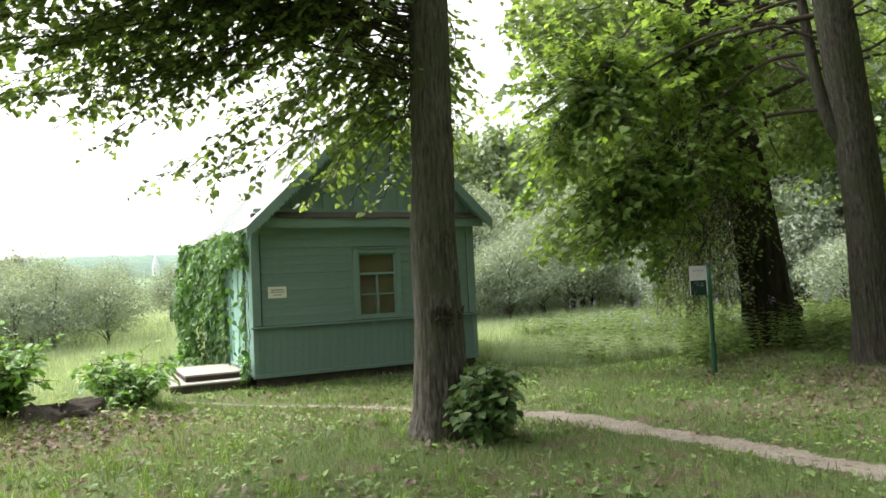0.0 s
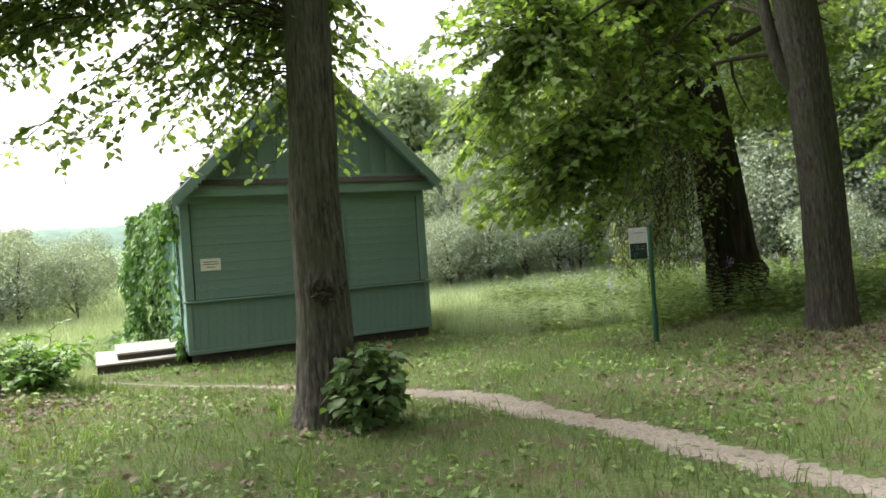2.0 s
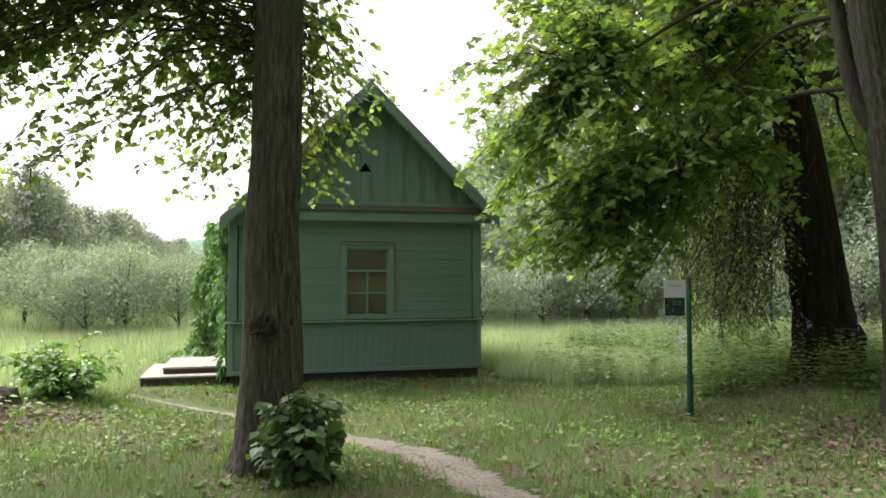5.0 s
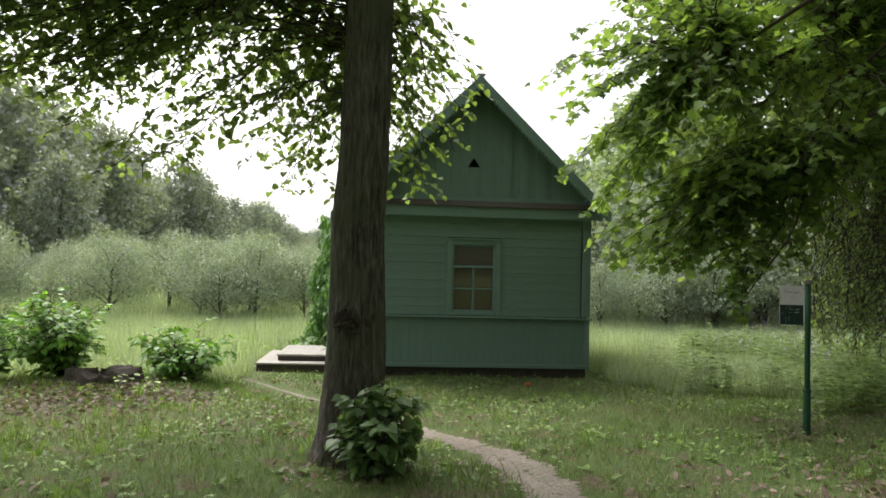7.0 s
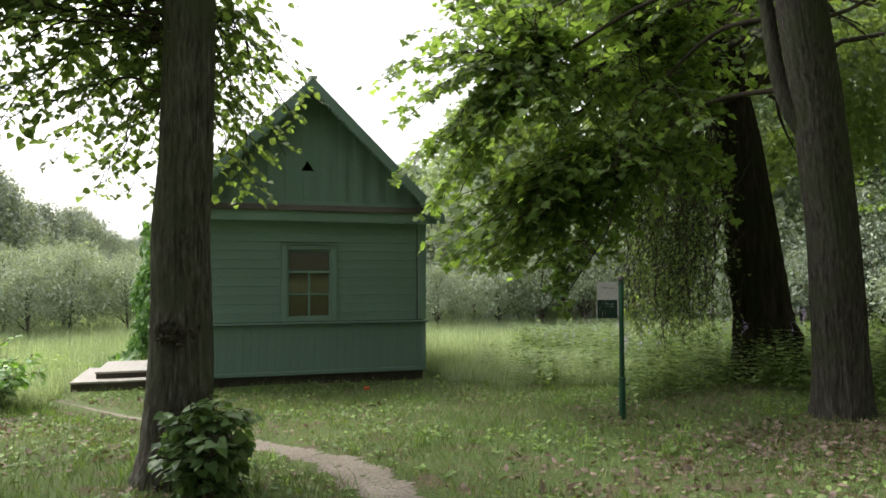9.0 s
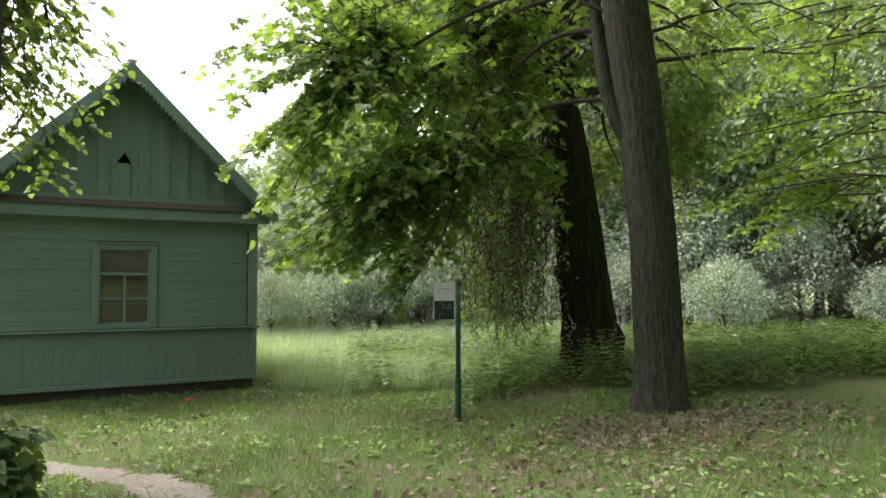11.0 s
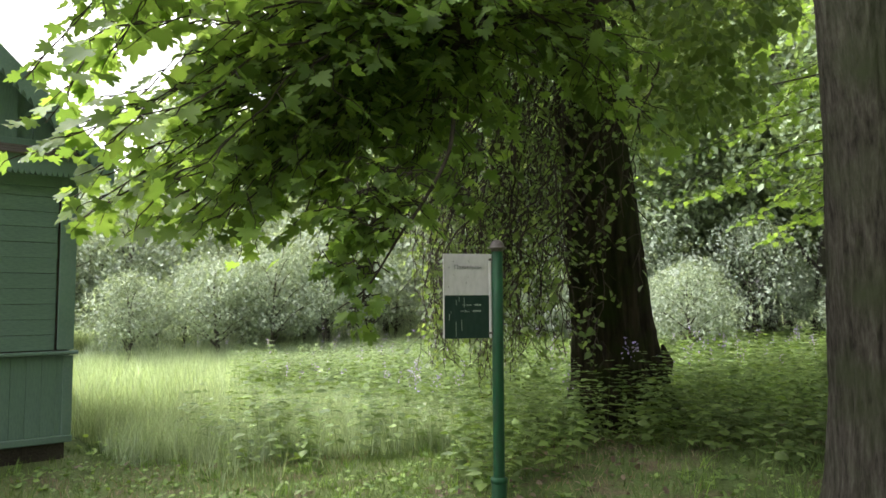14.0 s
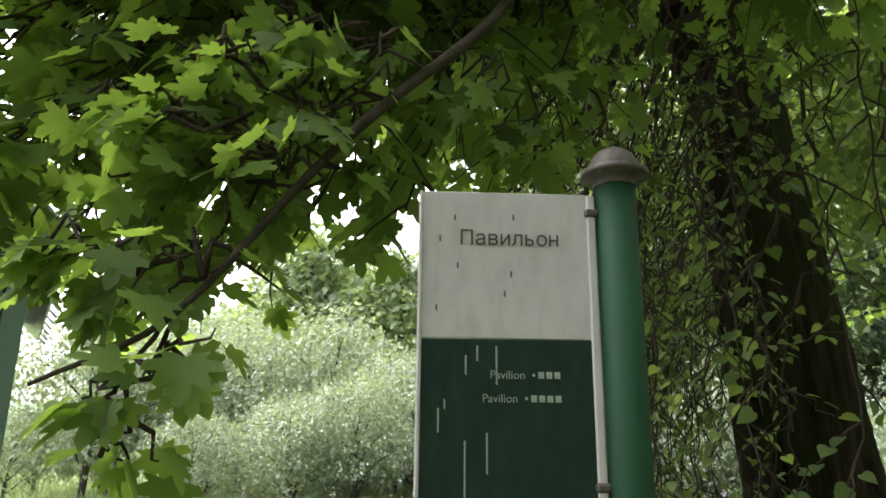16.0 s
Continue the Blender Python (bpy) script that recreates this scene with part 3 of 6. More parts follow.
x, i = HX0 - 0.02, 0
VX, VZ, VW, VH = -2.16, 3.57, 0.115, 0.18
while x < HX1:
    w = 0.152
    x1 = min(x + w + 0.012, HX1 + 0.02)
    yy = -0.022 if i % 2 else 0.006
    tops = [(x, roof_z(x) - 0.04), (x1, roof_z(x1) - 0.04)]
    if x < RIDGE_X < x1:
        tops.insert(1, (RIDGE_X, RIDGE_Z - 0.04))
    if min(t[1] for t in tops) > 2.98:
        cutting = x < VX + VW and x1 > VX - VW
        def board(ring, nm="gable_board"):
            k = len(ring)
            vs = [(a, yy - 0.011, b) for a, b in ring] + [(a, yy + 0.011, b) for a, b in ring]
            fs = [tuple(range(k)), tuple(range(2 * k - 1, k - 1, -1))] + [(j, k + j, k + (j + 1) % k, (j + 1) % k) for j in range(k)]
            child(nm, mesh_of(nm, vs, fs, M_PAINT_V), gable)
        if cutting:
            def vent_z(q):
                return VZ + VH * max(0.0, 1 - abs(q - VX) / VW)
            cuts = sorted({x, x1, *[q for q in (VX - VW, VX, VX + VW) if x < q < x1]})
            board([(x, 2.975), (x1, 2.975), (x1, VZ), (x, VZ)])
            board([(q, vent_z(q)) for q in cuts] + list(reversed(tops)))
            for lo, hi in ((x, min(x1, VX - VW)), (max(x, VX + VW), x1)):
                if hi - lo > 0.004:
                    board([(lo, VZ), (hi, VZ), (hi, VZ + 0.001), (lo, VZ + 0.001)])
        else:
            board([(x, 2.975), (x1, 2.975)] + list(reversed(tops)))
    x += w
    i += 1
child("gable_foot_board", box_mesh("gable_foot_board", (4.4, 0.04, 0.07), M_TRIM, 0.005), gable, (-2.25, -0.03, 2.995))

# roof: two slopes of seamed sheet, rake boards with a saw-toothed edge
for sgn, EAVE in ((-1, 2.54), (1, 2.38)):
    slope = child("roof_slope", None, house, (0, 0, 0), "grey seamed sheet-metal roof slope")
    nrm = np.array((sgn * SLOPE, 0, 1.0)) / math.hypot(SLOPE, 1)
    y = -0.42
    while y < HL + 0.3:
        y1 = min(y + 0.52, HL + 0.3)
        a, b = (RIDGE_X, RIDGE_Z + 0.05), (RIDGE_X + sgn * EAVE, RIDGE_Z + 0.05 - EAVE * SLOPE)
        vs = []
        for (px, pz), t in ((a, 0), (b, 0), (b, -0.035), (a, -0.035)):
            vs += [(px + nrm[0] * t, y + 0.002, pz + nrm[2] * t), (px + nrm[0] * t, y1 - 0.002, pz + nrm[2] * t)]
        fs = [(0, 1, 3, 2), (2, 3, 5, 4), (4, 5, 7, 6), (6, 7, 1, 0), (0, 2, 4, 6), (1, 7, 5, 3)]
        child("roof_sheet", mesh_of("roof_sheet", vs, fs, M_ROOF), slope)
        ln = EAVE * math.hypot(SLOPE, 1)
        seam = child("seam", shared.setdefault("seam", box_mesh("seam", (ln, 0.02, 0.03), M_ROOF, 0.004)), slope, ((a[0] + b[0]) / 2 + nrm[0] * 0.012, y1 - 0.01, (a[1] + b[1]) / 2 + nrm[2] * 0.012))
        seam.rotation_euler = (0, sgn * math.atan(SLOPE), 0)
        y = y1
    # rake board, teeth along its lower edge
    def rp(s, down):
        return (RIDGE_X + sgn * EAVE * s, RIDGE_Z + 0.03 - EAVE * SLOPE * s - down)

    ring = [rp(0, 0), rp(1, 0)]
    for q in range(40, 0, -1):
        ring += [rp(q / 40, 0.19), rp((q - 0.35) / 40, 0.262)]
    ring.append(rp(0, 0.19))
    n_r = len(ring)
    vs = [(a, -0.43, b) for a, b in ring] + [(a, -0.40, b) for a, b in ring]
    fs = [tuple(range(n_r)), tuple(range(2 * n_r - 1, n_r - 1, -1))] + [(j, n_r + j, n_r + (j + 1) % n_r, (j + 1) % n_r) for j in range(n_r)]
    child("rake_board", mesh_of("rake_board", vs, fs, M_TRIM), house, label="green rake board with a saw-toothed lower edge")
    vs = []
    for s, dn in ((0, 0.03), (1, 0.03), (1, 0.06), (0, 0.06)):
        xx, zz = RIDGE_X + sgn * EAVE * s * 0.99, RIDGE_Z - EAVE * SLOPE * s * 0.99 - dn
        vs += [(xx, -0.40, zz), (xx, 0.0, zz)]
    child("soffit", mesh_of("soffit", vs, [(0, 1, 3, 2), (2, 3, 5, 4), (4, 5, 7, 6), (6, 7, 1, 0), (0, 2, 4, 6), (1, 7, 5, 3)], M_PAINT), house)
child("ridge_cap", box_mesh("ridge_cap", (0.16, HL + 0.74, 0.05), M_ROOF, 0.015), house, (RIDGE_X, HL / 2 - 0.06, RIDGE_Z + 0.06))

# unseen inner panel, added so that no sky shows through the vent
vs = []
for yy in (HL - 0.16, HL - 0.13):
    vs += [(RIDGE_X - 2.35, yy, 2.75), (RIDGE_X + 2.1, yy, 2.75), (RIDGE_X, yy, RIDGE_Z - 0.02)]
child("back_gable", mesh_of("back_gable", vs, [(0, 1, 2), (5, 4, 3), (0, 3, 4, 1), (1, 4, 5, 2), (2, 5, 3, 0)], M_INSIDE), house)

# unseen dark panel close behind the vent, added to keep light patches out
vs = []
for yy in (0.30, 0.33):
    vs += [(RIDGE_X - 2.2, yy, 2.80), (RIDGE_X + 2.0, yy, 2.80), (RIDGE_X, yy, RIDGE_Z - 0.06)]
child("loft_partition", mesh_of("loft_partition", vs, [(0, 1, 2), (5, 4, 3), (0, 3, 4, 1), (1, 4, 5, 2), (2, 5, 3, 0)], M_INSIDE), house)

# side and back walls
west = child("side_wall", None, house, (0, 0, 0), "pale green side wall grown over by vine")
DY0, DY1, DZ1 = 0.75, 2.08, 2.10
child("wall_core", mesh_of("wall_core", *solid([(HX0 + 0.03, HX0 + 0.15, 0.151, DY0, -0.2, 2.8), (HX0 + 0.03, HX0 + 0.15, DY1, HL, -0.2, 2.8), (HX0 + 0.03, HX0 + 0.15, DY0, DY1, DZ1, 2.8), (HX0 + 0.03, HX0 + 0.15, DY0, DY1, -0.2, 0.12)]), M_INSIDE), west)
y = 0.06
while y < HL:
    y1 = min(y + 0.15, HL)
    lo = 0.0 if (y1 < DY0 or y > DY1) else DZ1 + 0.08
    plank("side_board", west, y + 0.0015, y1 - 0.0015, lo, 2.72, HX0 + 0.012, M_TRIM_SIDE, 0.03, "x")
    y = y1
east = child("side_wall", None, house, (0, 0, 0), "green side wall of upright boards")
child("wall_core", mesh_of("wall_core", *solid([(-0.15, -0.03, 0.151, HL, -0.2, 2.8), (HX0 + 0.151, -0.151, HL - 0.12, HL, -0.2, 2.8)]), M_INSIDE), east)
y = 0.06
while y < HL:
    y1 = min(y + 0.15, HL)
    plank("side_board", east, y + 0.0015, y1 - 0.0015, 0.0, 2.72, -0.012, M_PAINT_V, 0.03, "x")
    y = y1
x = HX0
while x < HX1 - 0.01:
    plank("back_board", east, x + 0.0015, min(x + 0.15, HX1) - 0.0015, 0.0, min(roof_z(x), roof_z(x + 0.15)) - 0.06, HL - 0.002, M_PAINT_V, 0.03)
    x += 0.15
child("loft_floor", mesh_of("loft_floor", *solid([(HX0 + 0.16, -0.16, 0.16, HL - 0.13, 2.72, 2.78), (HX0 + 0.16, -0.16, 0.16, HL - 0.13, -0.05, 0.0)]), M_INSIDE), house)

door = child("door", None, house, (0, 0, 0), "closed pale green panelled door")
for nm, a, b, c, e in (("door_post", DY0 - 0.07, DY0, 0.12, DZ1 + 0.08), ("door_post", DY1, DY1 + 0.07, 0.12, DZ1 + 0.08), ("door_head", DY0, DY1, DZ1, DZ1 + 0.08), ("threshold", DY0, DY1, 0.10, 0.15)):
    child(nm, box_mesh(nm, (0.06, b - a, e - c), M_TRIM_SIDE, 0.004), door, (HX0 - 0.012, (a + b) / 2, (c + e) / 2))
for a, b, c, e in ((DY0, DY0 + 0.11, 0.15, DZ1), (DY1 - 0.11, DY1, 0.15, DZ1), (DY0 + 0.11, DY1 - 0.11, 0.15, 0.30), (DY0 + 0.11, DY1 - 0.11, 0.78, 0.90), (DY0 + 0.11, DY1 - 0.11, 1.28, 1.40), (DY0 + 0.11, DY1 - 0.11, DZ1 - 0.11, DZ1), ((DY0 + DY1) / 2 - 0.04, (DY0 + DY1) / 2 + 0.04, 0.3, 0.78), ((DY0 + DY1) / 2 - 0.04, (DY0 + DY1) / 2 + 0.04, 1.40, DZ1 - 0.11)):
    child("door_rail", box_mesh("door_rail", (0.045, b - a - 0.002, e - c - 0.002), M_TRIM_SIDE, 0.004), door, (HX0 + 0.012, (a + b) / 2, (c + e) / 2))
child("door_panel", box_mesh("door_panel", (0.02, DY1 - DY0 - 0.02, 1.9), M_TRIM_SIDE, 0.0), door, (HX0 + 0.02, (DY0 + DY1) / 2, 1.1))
child("door_handle", box_mesh("door_handle", (0.05, 0.02, 0.12), M_CAP, 0.006), door, (HX0 - 0.03, DY0 + 0.10, 1.05), "dark metal handle")

# plaque on the front wall
plaque = thing("wall_plaque", (-4.065, -0.012, 1.51), "cream paper notice plate screwed to the wall", "sign")
child("plate", box_mesh("plate", (0.335, 0.008, 0.205), M_PLAQUE, 0.003), plaque)
for zz, w in ((0.045, 0.24), (0.005, 0.26), (-0.045, 0.15)):
    child("text_bar", box_mesh("text_bar", (w, 0.002, 0.014), M_INK, 0), plaque, (0, -0.0055, zz), "line of unreadable lettering")

# deck steps at the door
deck = thing("door_steps", (0, 0, 0), "low two-tier deck of grey weathered boards at the door", "steps")
for nm, x0, x1, y0, y1, z0, z1 in (("lower_tier", -5.95, -4.55, 0.30, 2.35, -0.24, -0.02), ("upper_tier", -5.62, -4.55, 0.62, 2.25, -0.02, 0.10)):
    tier = child(nm, mesh_of(nm, *solid([(x0 + 0.02, x1, y0 + 0.02, y1 - 0.02, z0 - 0.1, z1 - 0.034)]), M_STEPEDGE), deck)
    n_b = int((y1 - y0) / 0.14)
    for j in range(n_b):
        a, b = y0 + (y1 - y0) * j / n_b, y0 + (y1 - y0) * (j + 1) / n_b
        p = child("deck_board", shared.setdefault((nm, n_b), box_mesh("deck_board", (x1 - x0, (b - a) - 0.006, 0.034), M_STEP, 0.005)), tier, ((x0 + x1) / 2, (a + b) / 2, z1 - 0.017))


# ---------- sign post ----------
def sign_post():
    s = thing("sign_post", (0.70, -5.60, 0.0), "green metal post with a white and dark green name board", "sign")
    v, f = tube([(0, 0, -0.12), (0, 0, 0.5), (0, 0, 1.0), (0, 0, 1.64)], [0.0285] * 4, 28)
    child("post", mesh_np("post", v, f, M_POST, True), s)
    v, f = tube([(0, 0, -0.12), (0, 0, 0.10), (0, 0, 0.515), (0, 0, 0.535)], [0.037, 0.037, 0.037, 0.031], 28)
    child("sleeve", mesh_np("sleeve", v, f, M_POST, True), s)
    v, f = tube([(0, 0, 0.515), (0, 0, 0.52), (0, 0, 0.54), (0, 0, 0.545)], [0.034, 0.042, 0.042, 0.031], 28)
    child("collar", mesh_np("collar", v, f, M_POST, True), s)
    ring = [(0.030, 1.640), (0.030, 1.652), (0.047, 1.654), (0.048, 1.662), (0.037, 1.664)] + [(0.036 * math.cos(a), 1.664 + 0.036 * math.sin(a)) for a in np.linspace(0.15, 1.5, 8)]
    v, f = tube([(0, 0, z) for r, z in ring], [r for r, z in ring], 32)
    child("cap", mesh_np("cap", v, f, M_CAP, True), s, label="brown domed cap")
    a = radians(152 - 180)
    board = child("name_board", None, s, (0, 0, 0), "name board, white above and dark green below")
    board.rotation_euler = (0, 0, a)
    cx, w = -0.154, 0.228
    top, bot, mid = 1.628, 1.214, 1.425
    child("white_half", box_mesh("white_half", (w, 0.006, top - mid), M_SIGNWHITE, 0.001), board, (cx, 0, (top + mid) / 2))
    child("green_half", box_mesh("green_half", (w, 0.006, mid - bot - 0.002), M_SIGNDARK, 0.001), board, (cx, 0, (bot + mid) / 2))
    child("edge_strip", box_mesh("edge_strip", (0.012, 0.014, top - bot - 0.004), M_SIGNWHITE, 0.002), board, (cx + w / 2 + 0.003, 0, (top + bot) / 2), "pale edge strip")
    child("edge_strip", box_mesh("edge_strip", (0.006, 0.012, top - bot), M_SIGNWHITE, 0.002), board, (cx - w / 2 - 0.002, 0, (top + bot) / 2))
    for zz in (1.60, 1.24):
        child("bolt", box_mesh("bolt", (0.02, 0.02, 0.012), M_CAP, 0.003), board, (-0.036, 0, zz))

    def words(text, x, z, size, material, bold=0.0, ax="RIGHT"):
        cu = bpy.data.curves.new("text", "FONT")
        cu.body, cu.size, cu.align_x, cu.offset, cu.extrude = text, size, ax, bold, 0.0004
        tmp = bpy.data.objects.new("tmp", cu)
        me = bpy.data.meshes.new_from_object(tmp)
        bpy.data.objects.remove(tmp)
        me.materials.clear()
        me.materials.append(material)
        o = child("lettering", me, board, (x, -0.0042, z), "printed lettering")
        o.rotation_euler = (radians(90), 0, 0)
        return o

    s_, xr, zb = 0.0295, cx + 0.071, 1.552
    xn = xr - 0.43 * s_

    def stroke(x0, x1, z0, z1):
        child("lettering", box_mesh("stroke", ((x1 - x0) * s_, 0.001, (z1 - z0) * s_), M_INK, 0), board, (xn + (x0 + x1) / 2 * s_, -0.0040, zb + (z0 + z1) / 2 * s_), "printed lettering")

    for x0, x1, z0, z1 in ((0, 0.085, 0, 0.54), (0.345, 0.43, 0, 0.54), (0.085, 0.345, 0.235, 0.315), (-1.10, -1.015, 0, 0.54), (-1.015, -0.80, 0.0, 0.075), (-1.015, -0.80, 0.255, 0.33), (-0.80, -0.72, 0.05, 0.28)):
        stroke(x0, x1, z0, z1)
    words("о", xn - 0.04 * s_, zb, s_, M_INK)
    words("Павил", xn - 1.16 * s_, zb, s_, M_INK)
    words("Pavilion  •", cx + 0.036, 1.373, 0.0150, M_INKPALE)
    words("Pavilion  •", cx + 0.026, 1.343, 0.0150, M_INKPALE)
    for x0, zz, k in ((cx + 0.043, 1.378, 3), (cx + 0.033, 1.348, 4)):
        for j in range(k):
            child("text_bar", shared.setdefault("glyph", box_mesh("glyph", (0.0075, 0.001, 0.0085), M_INKPALE, 0)), board, (x0 + j * 0.0105, -0.0042, zz), "small unreadable characters")
    gg = np.random.default_rng(5)
    for x0, zz, h, mt in ((-0.06, 1.35, 0.02, 0), (-0.075, 1.39, 0.025, 1), (-0.102, 1.34, 0.012, 1), (-0.11, 1.32, 0.03, 1), (-0.076, 1.26, 0.07, 1), (-0.06, 1.405, 0.02, 1), (-0.048, 1.28, 0.05, 1), (-0.035, 1.39, 0.05, 1)):
        if mt:
            child("drip_stain", shared.setdefault(("drip", h), box_mesh("drip_stain", (0.0022, 0.0008, h), M_INKPALE, 0)), board, (cx + x0 + 0.02, -0.0038, zz))
    for x0, zz in ((-0.07, 1.59), (0.01, 1.592), (-0.066, 1.523), (0.006, 1.512), (-0.003, 1.485), (-0.094, 1.465), (-0.09, 1.56)):
        child("speck", shared.setdefault("speck", box_mesh("speck", (0.0022, 0.0008, 0.008), M_INK, 0)), board, (cx + x0, -0.0038, zz))
    return s


sign_post()


# ---------- trees near by ----------
def linden():
    g = np.random.default_rng(21)
    base = np.array((-4.06, -6.5, 0.0))
    t = thing("linden_tree", tuple(base), "linden with furrowed grey-brown bark and airy hanging foliage", "tree")
    zz = np.linspace(-0.15, 9.5, 220)
    cx = np.interp(zz, [0, 1, 2.1, 2.7, 4.2, 9.5], [0.02, 0.06, 0.04, 0.08, 0.10, 0.3])
    line = np.column_stack([cx, 0.05 * np.sin(zz * 0.5), zz])
    rad = np.interp(zz, [-0.15, 0.1, 0.3, 0.7, 1.2, 2.7, 4.4, 9.5], [0.42, 0.33, 0.285, 0.262, 0.245, 0.212, 0.20, 0.07])
    v, f = tube(line, rad, 110, 0.022, 4, ridge=0.020)
    # burr with a scar on the camera's side
    for c, r, h in (((-0.05, -0.24, 1.27), 0.16, 0.045), ((0.06, -0.22, 2.02), 0.12, 0.022), ((0.03, -0.23, 1.18), 0.07, -0.03)):
        d2 = ((v - np.array(c)) ** 2 / np.array([1, 1, 0.5])).sum(1)
        out = v - np.column_stack([np.interp(v[:, 2], zz, cx), np.zeros(len(v)), v[:, 2]])
        out[:, 2] = 0
        out = unit(out)
        v = v + out * (h * np.exp(-d2 / (r * r / 2)) * (1 + 0.8 * g.normal(size=len(v))))[:, None]
    child("trunk", mesh_np("trunk", v, f, M_BARK_LINDEN), t)
    scar, gs = [], np.random.default_rng(2)
    for j in range(20):
        a = gs.uniform(-0.7, 0.7)
        p = np.array((0.05 + 0.262 * math.sin(a) * 1.0, -0.262 * math.cos(a), 1.24 + gs.normal(0, 0.035)))
        scar.append(tube([p, p + (gs.normal(0, 0.025), -0.012, gs.normal(0.0, 0.02)), p + (gs.normal(0, 0.04), -0.012, gs.normal(-0.01, 0.03))], [0.018, 0.013, 0.004], 6, 0.1, j))
    child("burr", mesh_np("burr", *merged(scar), M_TWIG), t, label="dark knotted burr on the trunk")
    wood, leaves = [], []
    ends = [(-8.2, -5.6, 3.65), (-6.9, -5.3, 3.2), (-6.15, -5.2, 2.65), (-6.3, -5.9, 2.75), (-5.2, -5.3, 2.75), (-4.75, -5.2, 2.62), (-4.1, -5.4, 2.55), (-3.35, -5.2, 2.95), (-2.75, -5.4, 3.5),
            (-7.9, -6.2, 4.2), (-7.1, -5.1, 4.0), (-6.2, -5.6, 4.4), (-5.4, -6.9, 4.1), (-4.9, -5.0, 3.6), (-5.7, -4.8, 3.5), (-6.8, -6.6, 3.6), (-7.6, -5.0, 3.65), (-8.6, -6.5, 3.9), (-3.5, -5.3, 2.6), (-3.05, -5.3, 2.95), (-2.95, -5.2, 3.35), (-8.0, -5.4, 4.6), (-7.2, -6.0, 4.5), (-8.4, -7.0, 4.3), (-9.2, -6.2, 4.5), (-7.0, -7.2, 4.2), (-6.4, -5.0, 4.8), (-7.8, -7.4, 3.9), (-4.6, -5.3, 2.95), (-4.3, -5.2, 3.3), (-5.0, -5.2, 3.15), (-4.0, -5.2, 2.85), (-4.9, -5.6, 3.9), (-4.5, -5.6, 4.2), (-7.2, -5.6, 3.4), (-7.6, -5.6, 3.65), (-6.6, -5.5, 3.45), (-8.1, -5.8, 4.0), (-8.8, -5.4, 4.1), (-8.5, -5.6, 4.6), (-7.7, -5.3, 4.3), (-7.0, -5.6, 4.1), (-8.2, -6.3, 3.8), (-7.4, -6.4, 3.7), (-8.9, -6.6, 4.6), (-6.9, -5.2, 3.7), (-7.9, -5.2, 3.9),
            (-7.5, -6.9, 4.6), (-6.0, -6.4, 3.4), (-5.2, -5.8, 3.3), (-3.3, -5.4, 4.4), (-8.9, -5.8, 4.4), (-6.6, -4.4, 4.3), (-5.2, -4.4, 4.2), (-3.9, -5.0, 3.5), (-4.4, -4.6, 3.0), (-8.6, -5.9, 3.75), (-8.9, -5.3, 4.2), (-9.3, -5.6, 4.5), (-8.0, -5.9, 4.35), (-8.4, -5.2, 4.7), (-9.0, -6.0, 4.9), (-7.6, -5.8, 4.8), (-9.6, -5.2, 4.1), (-6.9, -5.4, 4.7), (-7.3, -5.2, 5.0), (-9.7, -6.0, 4.8), (-6.3, -5.8, 4.9), (-8.2, -6.2, 5.1), (-7.3, -5.8, 3.4), (-7.7, -5.5, 3.5), (-8.0, -5.7, 3.3), (-7.0, -5.6, 3.6), (-8.3, -5.4, 3.7), (-7.5, -5.9, 3.75), (-7.9, -6.1, 3.6), (-6.8, -5.9, 3.3), (-8.5, -6.0, 3.45)]
    for e in [np.array(q) + g.normal(0, 1, 3) * ((0.34, 0.4, 0.13) if n else (0, 0, 0)) for n in range(2) for q in ends]:
        e = e - base
        z0 = min(max(3.2, e[2] + g.uniform(0.3, 1.3)), 5.6)
        s0 = np.array((np.interp(z0, zz, cx), 0, z0))
        m1 = s0 + (e - s0) * 0.45 + np.array((0, 0, g.uniform(0.25, 0.6)))
        bough(g, [s0, s0 + (m1 - s0) * 0.5 + (0, 0, 0.12), m1, e], 0.013, 0.12, 0.5, 0.044, 0.18, 0.22, wood, leaves, 0.5, 0.25)
    for k in range(20):
        a, z0 = g.uniform(0, 6.28), g.uniform(5.2, 9)
        s0 = np.array((np.interp(z0, zz, cx), 0, z0))
        ln = g.uniform(1.6, 3.4)
        e = s0 + (math.cos(a) * ln - 0.6, math.sin(a) * ln, g.uniform(0.2, 1.6))
        bough(g, [s0, s0 + (e - s0) * 0.5 + (0, 0, 0.3), e], 0.05, 0.22, 0.8, 0.085, 0.3, 0.3, wood, leaves, 0.5, 0.35)
    child("branchwork", mesh_np("branchwork", *merged(wood), M_TWIG, True), t, label="thin dark limbs and twigs", kind="stuff")
    child("crown", leaf_mesh("crown", LEAF_HEART, leaves, 0.068, 0.34, M_LEAF_LINDEN, g), t, label="heart-shaped leaves in hanging sprays", kind="stuff")
    return t


linden()


